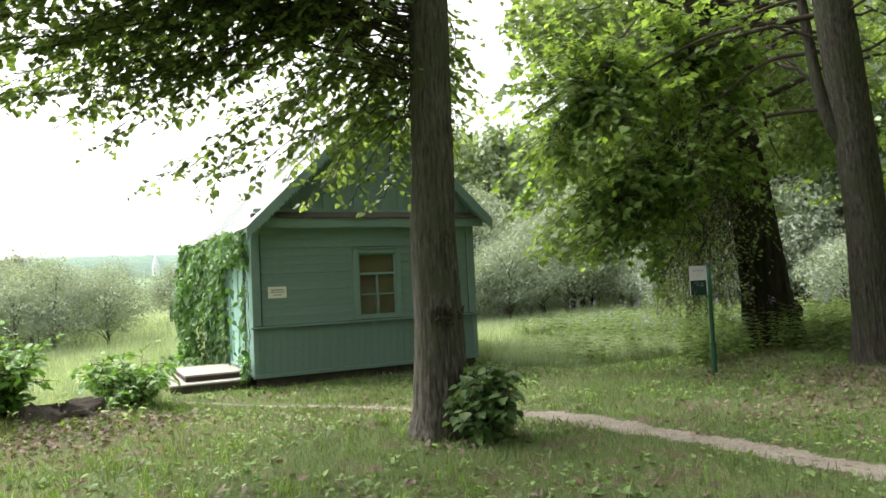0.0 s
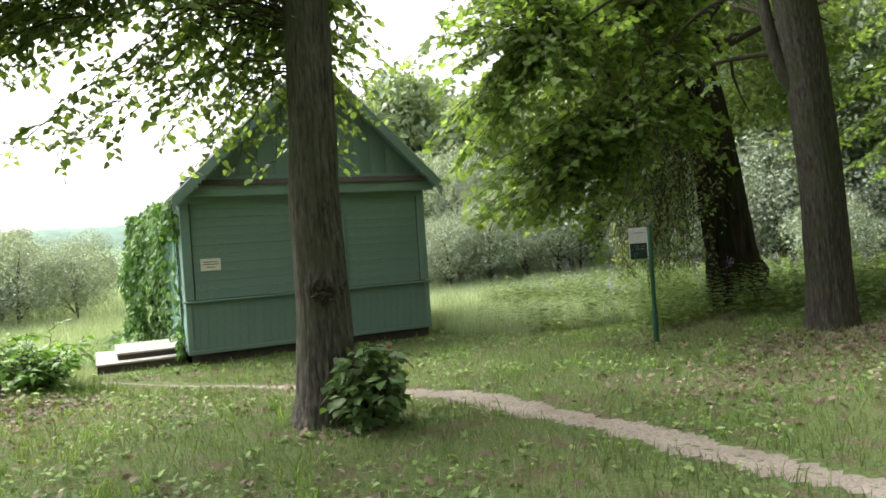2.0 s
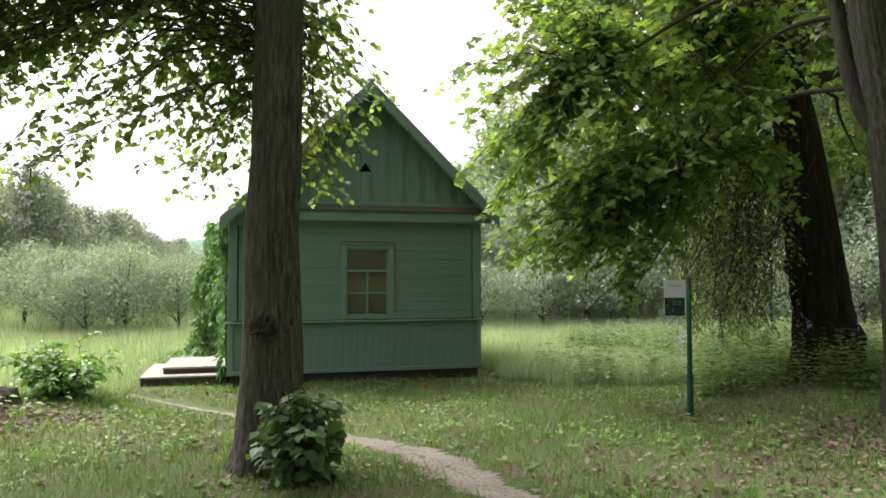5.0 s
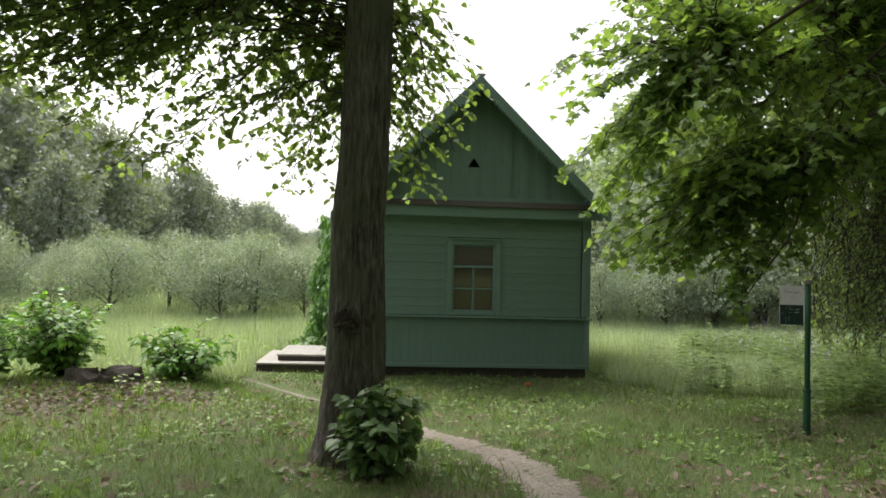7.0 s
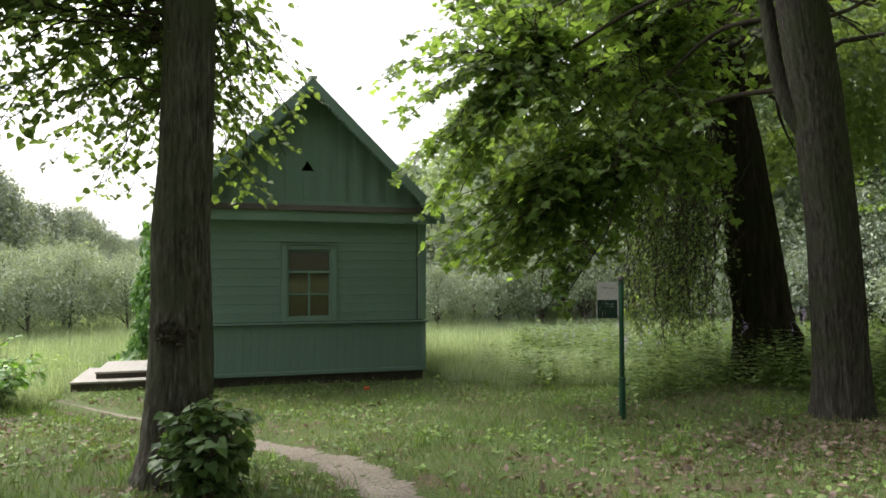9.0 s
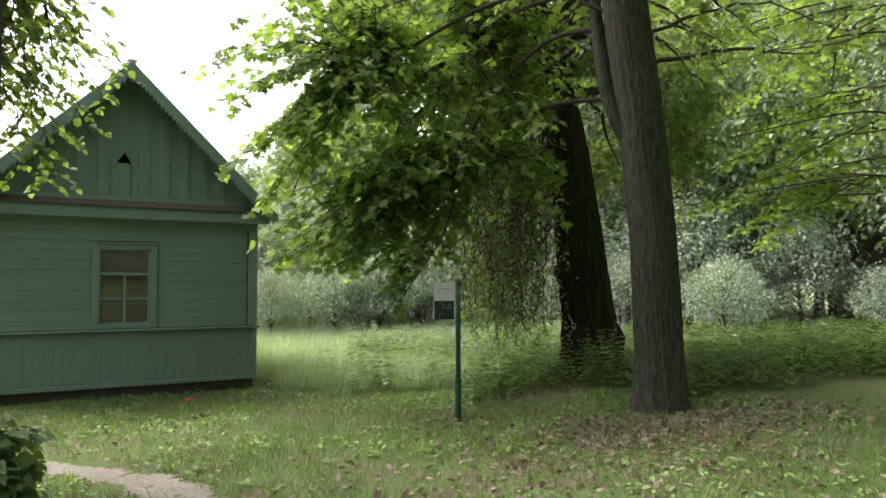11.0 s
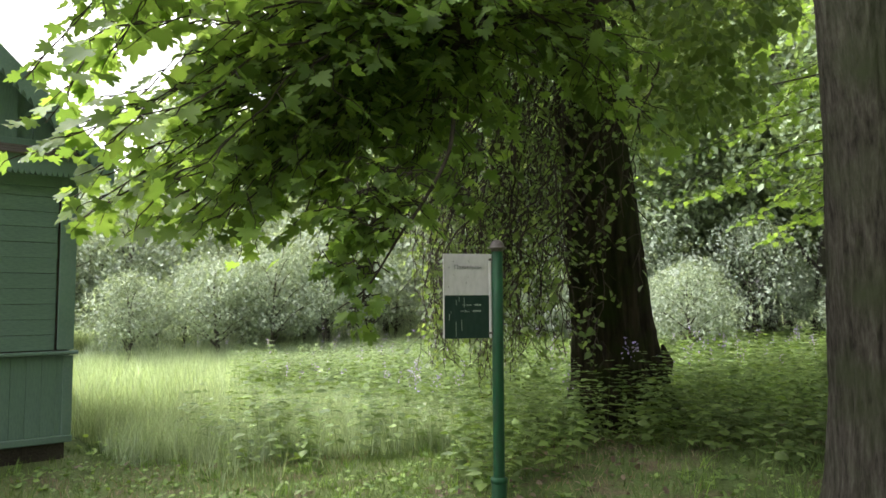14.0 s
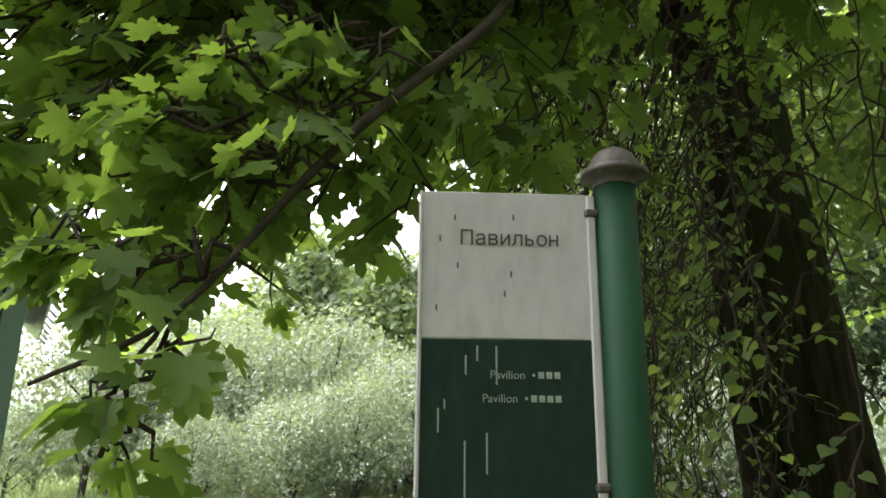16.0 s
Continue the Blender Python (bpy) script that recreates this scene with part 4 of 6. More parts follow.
def maple():
    g = np.random.default_rng(33)
    base = np.array((2.90, -6.48, 0.0))
    t = thing("maple_tree", tuple(base), "leaning maple with brown bark and wide low boughs", "tree")
    zz = np.linspace(-0.1, 10, 220)
    cx = np.interp(zz, [0, 0.7, 2.25, 3.5, 4.8, 7, 10], [0.06, 0.02, -0.14, -0.36, -0.66, -1.2, -1.7])
    line = np.column_stack([cx, -0.05 * zz, zz])
    rad = np.interp(zz, [-0.1, 0.1, 0.35, 0.8, 2.3, 4.8, 10], [0.44, 0.35, 0.305, 0.28, 0.262, 0.25, 0.1])
    v, f = tube(line, rad, 120, 0.02, 9, ridge=0.018)
    child("trunk", mesh_np("trunk", v, f, M_BARK_MAPLE), t)
    fork = smooth_line([(-0.30, -0.1, 3.1), (-0.58, 0.0, 3.55), (-0.72, 0.1, 4.3), (-0.8, 0.3, 6.5)], 8)
    v, f = tube(fork, np.linspace(0.11, 0.06, len(fork)), 16, 0.05, 3)
    child("second_stem", mesh_np("second_stem", v, f, M_BARK_MAPLE, True), t)
    wood, leaves = [], []
    hubs = [np.array(h) for h in ((1.4, -3.4, 4.6), (1.6, -5.0, 4.1), (1.9, -4.4, 4.9), (1.5, -4.6, 3.3), (0.6, -4.0, 4.6))]
    for h in hubs:
        s0 = base + (np.interp(h[2] + 0.5, zz, cx), 0, h[2] + 0.5)
        wood.append(tube(smooth_line([s0, s0 + (h - s0) * 0.5 + (0, 0, 0.25), h], 8) - base, np.linspace(0.036, 0.018, 17), 8))
    ends = [(-1.7, -4.0, 4.3), (-1.45, -4.1, 3.7), (-1.3, -4.0, 3.15), (-1.15, -4.2, 2.5), (-1.1, -4.0, 2.15), (-0.45, -4.3, 2.05), (0.3, -4.4, 1.95), (0.75, -4.7, 2.05), (1.3, -4.8, 2.25),
            (-1.1, -3.6, 4.9), (-0.5, -3.5, 5.4), (0.4, -4.0, 5.1), (-0.1, -4.5, 4.2), (-0.6, -4.6, 3.4), (0.5, -4.9, 3.0), (1.1, -5.1, 3.5), (1.6, -4.7, 2.9), (-0.8, -3.4, 2.7), (0.3, -3.4, 2.6), (1.3, -3.6, 2.8),
            (2.0, -4.0, 2.6), (2.3, -5.3, 3.1), (2.1, -5.5, 2.6), (0.0, -4.7, 2.6), (-1.0, -4.5, 4.4), (0.9, -3.2, 4.2), (1.8, -3.4, 3.6), (-0.2, -3.0, 3.8), (0.8, -5.2, 4.2), (1.7, -5.6, 3.7), (-0.6, -4.0, 2.5), (0.2, -5.0, 3.7),
            (1.0, -4.6, 5.6), (2.0, -3.6, 5.2), (-0.3, -4.8, 5.0), (2.5, -5.0, 4.2), (1.4, -5.4, 4.9), (2.9, -4.6, 3.3)]
    ends += [(0.2, -4.2, 5.9), (1.4, -4.0, 6.1), (2.4, -4.4, 5.8), (2.8, -5.2, 5.0), (0.8, -5.0, 5.6), (1.8, -5.4, 5.5), (-0.8, -4.2, 5.6), (2.9, -3.8, 4.4), (2.6, -3.4, 3.2), (3.4, -4.4, 4.6), (-0.9, -3.2, 4.4), (0.2, -2.8, 4.9), (1.2, -2.6, 4.4), (2.2, -2.6, 4.9), (1.6, -3.0, 5.6), (0.6, -3.2, 5.6), (-0.4, -3.8, 3.9), (0.9, -3.8, 3.6), (1.9, -4.4, 4.2), (2.6, -4.4, 5.0), (0.4, -4.6, 4.6), (1.2, -4.8, 4.6), (-1.3, -4.4, 3.9), (-0.2, -4.2, 3.0), (-0.3, -4.1, 2.5), (-0.7, -4.0, 2.75), (0.1, -4.2, 2.4), (-0.9, -4.1, 3.0), (-0.4, -3.7, 3.3), (1.6, -3.8, 2.5), (0.9, -3.5, 2.4), (0.05, -4.3, 2.1), (0.22, -4.4, 2.2), (-0.05, -4.2, 2.3), (0.38, -4.45, 2.15)]
    ends += [(-0.7, -3.8, 1.98), (-0.35, -3.6, 1.9), (0.0, -3.5, 1.92), (-0.55, -3.4, 2.0), (0.3, -3.7, 1.85), (-0.2, -3.9, 1.95), (0.65, -4.0, 1.85), (1.0, -4.2, 2.0), (2.0, -4.8, 3.4), (2.4, -4.2, 3.8), (1.7, -4.2, 3.2), (2.2, -3.8, 4.4), (2.7, -4.7, 3.9), (0.0, -4.3, 3.6), (-0.4, -4.1, 3.7), (0.4, -4.4, 3.9), (0.1, -4.0, 4.3), (-0.5, -4.4, 4.1), (0.7, -4.2, 4.3), (-0.8, -4.0, 3.5), (0.6, -4.6, 3.5), (0.2, -4.4, 4.9), (0.9, -4.6, 5.1), (1.5, -4.8, 5.2), (2.0, -5.0, 4.8), (0.6, -4.0, 5.4), (1.4, -4.4, 5.7), (2.3, -4.8, 5.6), (-0.2, -4.0, 5.2), (1.8, -4.2, 4.6), (1.1, -4.0, 4.8)]
    for e in [np.array(q) + g.normal(0, 1, 3) * ((0.26, 0.3, 0.2) if n else (0, 0, 0)) for n in range(3) for q in ends[n // 2::1 + n // 2]]:
        if e[2] < 2.5:
            e[1] = max(e[1], -4.65)
            e[2] = max(e[2], 1.85)
        h = min(hubs, key=lambda q: np.linalg.norm(q - e) + max(0, e[2] - q[2]) * 1.0)
        m1 = h + (e - h) * 0.5 + (0, 0, g.uniform(0.1, 0.35))
        bough(g, [h - base, m1 - base, e - base], 0.014, 0.14, 0.54, 0.078, 0.22, 0.18, wood, leaves, 0.8, 0.25)
    # bough that hangs behind the name board
    hang = smooth_line([(1.2, -4.7, 2.7), (0.85, -5.05, 2.25), (0.54, -5.2, 1.91), (0.40, -5.2, 1.74), (0.2, -5.2, 1.47), (0.03, -5.2, 1.36)], 5) - base
    hang_leaves = []
    wood.append(tube(hang, np.linspace(0.016, 0.003, len(hang)), 6))
    for s, e in (((0.40, -5.2, 1.74), (0.16, -5.15, 1.80)), ((0.26, -5.2, 1.55), (0.12, -5.1, 1.50)), ((0.47, -5.2, 1.83), (0.2, -5.1, 1.95)), ((0.2, -5.2, 1.47), (0.13, -5.18, 1.27)), ((0.6, -5.2, 2.0), (0.35, -5.1, 2.1)), ((0.75, -5.1, 2.15), (0.95, -5.1, 1.95)), ((1.2, -4.7, 2.7), (0.1, -4.6, 2.3)), ((0.4, -5.2, 1.75), (0.05, -4.95, 1.9)), ((1.2, -4.7, 2.6), (0.6, -4.7, 2.3)), ((0.54, -5.2, 1.91), (0.22, -4.95, 2.02)), ((0.54, -5.2, 1.91), (0.1, -5.0, 1.86)), ((0.40, -5.2, 1.74), (0.08, -5.0, 1.68)), ((0.40, -5.2, 1.74), (0.24, -4.9, 1.62)), ((0.26, -5.2, 1.55), (0.02, -5.0, 1.58)), ((0.7, -5.12, 2.1), (0.3, -4.8, 2.15))):
        bough(g, [np.array(s) - base, (np.array(s) + np.array(e)) / 2 - base + (0, 0, 0.02), np.array(e) - base], 0.004, 0.07, 0.13, 0.08, 0.3, 0.25, wood, hang_leaves, 0.4, 0.7)
    # boughs on the far side and above, and unseen southern ones added for shade
    for k in range(46):
        a, z0 = g.uniform(-1.6, 2.2) if k < 26 else g.uniform(-3.3, -0.2), g.uniform(4.4, 9.5) if k < 26 else g.uniform(5.6, 9.5)
        s0 = np.array((np.interp(z0, zz, cx), -0.05 * z0, z0))
        ln = g.uniform(1.8, 3.6)
        e = s0 + (math.cos(a) * ln, math.sin(a) * ln, g.uniform(-0.6, 1.2))
        bough(g, [s0, s0 + (e - s0) * 0.5 + (0, 0, 0.4), e], 0.026, 0.2, 0.75, 0.11, 0.25, 0.2, wood, leaves, 0.8, 0.25)
    child("branchwork", mesh_np("branchwork", *merged(wood), M_TWIG, True), t, label="dark spreading limbs and twigs", kind="stuff")
    child("low_spray", leaf_mesh("low_spray", LEAF_MAPLE, hang_leaves, 0.064, 0.3, M_LEAF_MAPLE, g), t, label="small lobed leaves on a hanging spray", kind="stuff")
    child("crown", leaf_mesh("crown", LEAF_MAPLE, leaves, 0.102, 0.32, M_LEAF_MAPLE, g), t, label="broad lobed leaves in flat layers", kind="stuff")


maple()


def old_linden():
    g = np.random.default_rng(44)
    base = np.array((5.0, -3.06, -0.03))
    t = thing("old_linden_tree", tuple(base), "very old dark leaning linden with drooping twigs", "tree")
    zz = np.linspace(-0.1, 13, 150)
    cx = np.interp(zz, [0, 0.6, 2.3, 4.3, 6.1, 7.5, 13], [0.04, 0.0, -0.2, -0.46, -1.05, -1.6, -2.9])
    cx = np.convolve(np.pad(cx, 7, "edge"), np.ones(15) / 15, "valid")
    line = np.column_stack([cx, 0.02 * zz, zz])
    rad = np.interp(zz, [-0.1, 0.15, 0.6, 1.2, 2.3, 4.3, 6.1, 7.5, 13], [0.74, 0.62, 0.50, 0.44, 0.40, 0.32, 0.27, 0.23, 0.10])
    v, f = tube(line, rad, 110, 0.03, 14, ridge=0.03)
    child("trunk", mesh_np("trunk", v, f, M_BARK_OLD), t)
    knob = tube([(-0.42, 0.05, 1.80), (-0.56, 0.1, 1.86), (-0.66, 0.12, 1.88), (-0.70, 0.12, 1.88)], [0.16, 0.15, 0.11, 0.03], 14, 0.06, 3)
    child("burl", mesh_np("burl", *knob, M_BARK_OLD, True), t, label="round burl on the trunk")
    fork = smooth_line([(-0.35, 0.0, 3.9), (-0.85, 0.25, 4.9), (-1.5, 0.5, 5.8), (-2.6, 0.9, 7.4)], 8)
    child("second_stem", mesh_np("second_stem", *tube(fork, np.linspace(0.20, 0.09, len(fork)), 18, 0.04, 6), M_BARK_OLD, True), t)
    gh = np.random.default_rng(8)
    for j in range(14):
        a = gh.uniform(-2.9, -0.7)
        p = np.array((0.02 + 0.50 * math.cos(a), 0.50 * math.sin(a), gh.uniform(0.15, 0.7)))
        burr = tube([p, p + (0.02, -0.03, 0.12), p + (gh.normal(0, 0.05), 0.02, 0.3)], [0.08, 0.065, 0.02], 7, 0.08, j)
        child("root_burr", mesh_np("root_burr", *burr, M_BARK_OLD, True), t, label="dark knotted root burr")
    wood, leaves = [], []
    # drooping shoots on the side of the name board
    spray = []
    aside, along = np.array((-0.747, 0.665, 0)), np.array((0.665, 0.747, 0))
    for k in range(190):
        side = 0.45 + 1.75 * g.uniform(0, 1) ** 0.8
        e = base + aside * side + along * g.uniform(-1.5, 0.9) + (0, 0, g.uniform(0.45, 1.5) + 0.5 * g.uniform(0, 1) ** 2 if k < 120 else g.uniform(1.9, 3.4))
        s0 = e - aside * g.uniform(0.1, 0.5) + along * g.normal(0, 0.25) + (0, 0, g.uniform(1.3, 2.6))
        mid = (s0 + e) / 2 + aside * g.normal(0.12, 0.12) + (0, 0, g.uniform(0.08, 0.3))
        bough(g, [s0 - base, mid - base, e - base], 0.011, 0.15, 0.40, 0.065, 0.35, 0.2, wood, spray, 0.3, 0.2)
    for k in range(13):
        e = np.array((g.uniform(1.8, 3.0), g.uniform(-5.2, -4.2), g.uniform(0.9, 2.6)))
        s0 = e + (g.uniform(0.2, 0.6), g.uniform(0.1, 0.5), g.uniform(1.0, 1.8))
        bough(g, [s0 - base, (s0 + e) / 2 - base + (g.normal(-0.1, 0.1), 0, 0.15), e - base], 0.009, 0.15, 0.36, 0.065, 0.35, 0.2, wood, spray, 0.3, 0.2)
    child("spray", leaf_mesh("spray", LEAF_HEART, spray, 0.052, 0.35, M_LEAF_OLD, g), t, label="small leaves on fine hanging shoots", kind="stuff")
    for k in range(7):
        e = np.array((g.uniform(2.4, 4.4), g.uniform(-3.4, -1.2), g.uniform(2.8, 4.0)))
        s0 = base + (np.interp(5.2, zz, cx), -0.2, 5.2 + g.normal(0, 0.4))
        wood.append(tube(smooth_line([s0 - base, s0 + (e - s0) * 0.5 + (0, 0, 0.3) - base, e - base], 8), np.linspace(0.06, 0.015, 17), 8))
    for k in range(80):
        a, z0 = g.uniform(0, 6.28), g.uniform(4.6, 12)
        s0 = np.array((np.interp(z0, zz, cx), 0, z0))
        ln = g.uniform(2.0, 4.6)
        e = s0 + (math.cos(a) * ln, math.sin(a) * ln, g.uniform(-1.6, 1.2))
        bough(g, [s0, s0 + (e - s0) * 0.5 + (0, 0, 0.5), e], 0.07, 0.24, 0.95, 0.12, 0.5, 0.25, wood, leaves, 0.3, 0.5)
    child("branchwork", mesh_np("branchwork", *merged(wood), M_TWIG, True), t, label="dark hanging twigs", kind="stuff")
    child("crown", leaf_mesh("crown", LEAF_HEART, leaves, 0.082, 0.35, M_LEAF_OLD, g), t, label="small leaves on drooping shoots", kind="stuff")
    upper = []
    for c, r in (((3.4, -2.0, 5.4), 1.3), ((5.0, -1.6, 6.8), 1.5), ((7.4, -2.4, 6.4), 1.5), ((1.9, -1.6, 6.4), 1.3), ((8.8, -1.2, 5.6), 1.4), ((0.7, -2.2, 6.2), 1.0), ((4.2, -0.6, 4.9), 1.0), ((6.4, 0.6, 7.4), 1.8), ((9.6, 0.4, 7.2), 1.8), ((3.0, 0.2, 7.8), 1.6), ((2.6, -2.6, 4.6), 0.9), ((4.6, -2.8, 5.8), 1.0), ((7.4, -2.6, 4.4), 1.1), ((8.6, -1.0, 4.6), 1.2), ((6.6, -1.0, 4.0), 1.0), ((6.4, -3.6, 5.0), 1.0), ((1.2, -2.2, 4.3), 0.8), ((0.8, -2.4, 3.6), 0.6), ((2.0, -2.0, 3.6), 0.7)):
        m = int(620 * r * r)
        d = unit(g.normal(size=(m, 3)))
        q = np.array(c) - base + d * (g.uniform(0.25, 1.0, (m, 1)) ** 0.5) * r * np.array((1, 1, 0.6))
        upper.append((q, unit(d * 0.5 + g.normal(0, 0.5, (m, 3)) + (0, 0, -0.5)), unit(np.array((0, 0, 1.0)) + g.normal(0, 0.4, (m, 3)))))
    child("upper_crown", leaf_mesh("upper_crown", LEAF_HEART, upper, 0.125, 0.35, M_LEAF_OLD, g), t, label="dense leaves of the upper crown", kind="stuff")


old_linden()


# ---------- far trees ----------
def tree_kind(name, height, width, lobes, n, leaf, m_leaf, m_bark, clear, seed, label, category="tree", trunk_r=0.2, conifer=False, limbs=7, template=LEAF_PLAIN):
    """A tree with a tapered trunk, limbs and a crown of many small leaves on uneven lobes."""
    g = np.random.default_rng(seed)
    t = thing(name, (0, 0, 0), label, category)
    zz = np.linspace(-0.2, height * 0.86, 14)
    line = np.column_stack([0.02 * height * np.sin(zz / height * 5 + seed), 0.02 * height * np.cos(zz / height * 4 + seed), zz])
    v, f = tube(line, np.interp(zz, [-0.2, 0.05 * height, height * 0.86], [trunk_r * 1.35, trunk_r, trunk_r * 0.15]), 10, 0.05, seed)
    child("trunk", mesh_np("trunk", v, f, m_bark, True), t)
    cen, rads, wood = [], [], []
    for k in range(lobes):
        u = (k + g.uniform(0.2, 0.8)) / lobes
        z = clear + (height - clear) * (0.08 + 0.86 * u)
        a = k * 2.399 + g.normal(0, 0.4)
        prof = (1 - u) ** 0.8 if conifer else math.sin(math.pi * (0.16 + 0.80 * u)) ** 0.7
        r = width / 2 * prof * g.uniform(0.4, 0.85)
        c = np.array((math.cos(a) * r, math.sin(a) * r, z))
        cen.append(c)
        rr = width * g.uniform(0.14, 0.24) * (0.6 + 0.4 * prof)
        rads.append((rr, rr, rr * g.uniform(0.5, 0.8)))
        if k % max(1, lobes // limbs) == 0:
            s = np.array((0, 0, max(clear * 0.7, z - 0.25 * width)))
            wood.append(tube(smooth_line([s, s + (c - s) * 0.5 + (0, 0, 0.04 * height), c], 4), np.linspace(trunk_r * 0.4, trunk_r * 0.08, 9), 5))
    child("branchwork", mesh_np("branchwork", *merged(wood), m_bark, True), t, kind="stuff")
    cen, rads = np.array(cen), np.array(rads)
    w = rads[:, 0] ** 2
    pick = g.choice(lobes, n, p=w / w.sum())
    d = unit(g.normal(size=(n, 3)))
    rad = g.uniform(0.45, 1.12, (n, 1)) ** 0.6
    pos = cen[pick] + d * rad * rads[pick]
    pos += g.normal(0, 0.02 * width, pos.shape)
    tip = unit(d * 0.7 + g.normal(0, 0.6, (n, 3)) + (0, 0, -0.35))
    nrm = unit(np.array((0, 0, 0.9)) + d * 0.5 + g.normal(0, 0.4, (n, 3)))
    v, f = scatter(template, pos, tip, nrm, leaf * g.uniform(0.6, 1.3, n))
    child("crown", mesh_np("crown", v, f, m_leaf), t, kind="stuff")
    return t


def put(src, x, y, s=1.0, turn=0.0, sz=None):
    c = copy_thing(src, Matrix.Translation((x, y, float(gz(x, y)) - 0.03)) @ Matrix.Rotation(turn, 4, "Z") @ Matrix.Diagonal((s, s, sz or s, 1)))
    return c


g = np.random.default_rng(55)
apples = [tree_kind("apple_tree", 2.9, 3.2, 40, 6800, 0.095, M_LEAF_APPLE, M_BARK_FAR, 0.55, 60 + i, "low orchard apple tree with grey-green leaves paled for haze", trunk_r=0.06, limbs=10) for i in range(3)]
spots = [(-8.0, 13.0), (-13.0, 13.1), (-10.0, 13.3), (-10.0, 16.5), (-6.5, 13.9), (-9.0, 11.7), (7.3, 17.0), (7.0, 13.5), (8.4, 12.4), (3.8, 11.4), (6.2, 11.6), (7.7, 11.0), (11.4, 19.8), (11.3, 15.8), (11.6, 14.7), (16.0, 17.5)]
for r in range(4):
    for c in range(22):
        x, y = -30 + c * 3.0 + g.normal(0, 0.4), 17.5 + r * 4.2 + g.normal(0, 0.5) - 0.05 * c
        if not (-30 < x < 34) or (x < -14 and r < 1):
            continue
        if -6.0 < x < -2.5 and r < 3:
            continue
        spots.append((x, y))
spots += [(14.0, 10.0), (17.0, 8.0), (20.0, 12.0), (15.5, 13.0), (19.0, 5.0), (23.0, 8.0), (26, 3), (12.5, 7.2), (16.2, 3.0), (21.5, 0.5), (27, 9), (30, -3), (18, 9.5), (24, -2.5), (29, 5), (33, 8), (-16, 10.5), (-18.5, 13), (-21, 9.5), (-15.5, 16), (-24, 13)]
for i, (x, y) in enumerate(spots):
    src = apples[i % 3]
    s = g.uniform(0.82, 1.12)
    if i < 3:
        src.matrix_basis = Matrix.Translation((x, y, float(gz(x, y)) - 0.03))
        tagged(src, group="orchard trees")
    else:
        put(src, x, y, s, g.uniform(0, 6.28), s * g.uniform(0.9, 1.1))

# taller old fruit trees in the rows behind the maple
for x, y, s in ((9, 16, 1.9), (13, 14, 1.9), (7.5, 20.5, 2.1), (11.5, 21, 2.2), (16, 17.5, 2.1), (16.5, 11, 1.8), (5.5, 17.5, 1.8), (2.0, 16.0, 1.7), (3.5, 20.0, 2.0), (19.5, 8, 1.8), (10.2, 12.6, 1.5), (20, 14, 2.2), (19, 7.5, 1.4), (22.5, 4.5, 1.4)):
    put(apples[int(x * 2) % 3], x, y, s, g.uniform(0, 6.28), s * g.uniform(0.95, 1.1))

woods = [tree_kind("woodland_tree", 15, 8.5, 60, 3600, 0.62, M_LEAF_FOREST, M_BARK_FAR, 3.0, 80 + i, "tall leafy woodland tree at the edge of the orchard", trunk_r=0.28) for i in range(3)]
woods += [tree_kind("birch_tree", 15, 8.0, 60, 3600, 0.55, M_LEAF_BIRCH, M_BARK_FAR, 2.0, 90 + i, "tall birch in a dense wood, leaves paled for haze", trunk_r=0.16) for i in range(2)]
woods += [tree_kind("pine_tree", 16, 5.5, 50, 3600, 0.5, M_LEAF_PINE, M_BARK_FAR, 5.0, 97, "dark pine among the leafy trees", trunk_r=0.22, conifer=True)]
near_woods = [tree_kind("leafy_tree", 12, 8.0, 70, 15000, 0.21, M_LEAF_FOREST, M_BARK_FAR, 2.2, 140 + i, "leafy tree at the edge of the park", trunk_r=0.2, template=LEAF_PLAIN) for i in range(2)]
first = set()


def plant(k, x, y, s, grp):
    if k not in first:
        first.add(k)
        woods[k].matrix_basis = Matrix.Translation((x, y, float(gz(x, y)) - 0.05)) @ Matrix.Diagonal((s, s, s, 1))
        tagged(woods[k], group=grp)
        return
    put(woods[k], x, y, s, g.uniform(0, 6.28), s * g.uniform(0.92, 1.08))


# birch wood that runs away to the north-west
for i in range(78):
    u = (i // 3) / 25
    x, y = -32 - 6.5 * (i % 3) + 5 * u + g.normal(0, 1.4), 46 + 210 * u ** 1.4 + g.normal(0, 2)
    plant((3, 4, 3, 4, 4)[i % 5], x, y, g.uniform(0.9, 1.12), "wood beyond the orchard")
for x, y, k, s in ((-26, 27, 3, 0.72), (-31, 25, 4, 0.82), (-36, 30, 3, 0.9), (-22, 30, 4, 0.58), (-28, 35, 3, 0.95), (-33, 38, 4, 1.0), (-41, 24, 3, 0.9), (-45, 35, 4, 1.0), (-26.5, 41, 4, 0.9)):
    plant(k, x, y, s, "wood beyond the orchard")
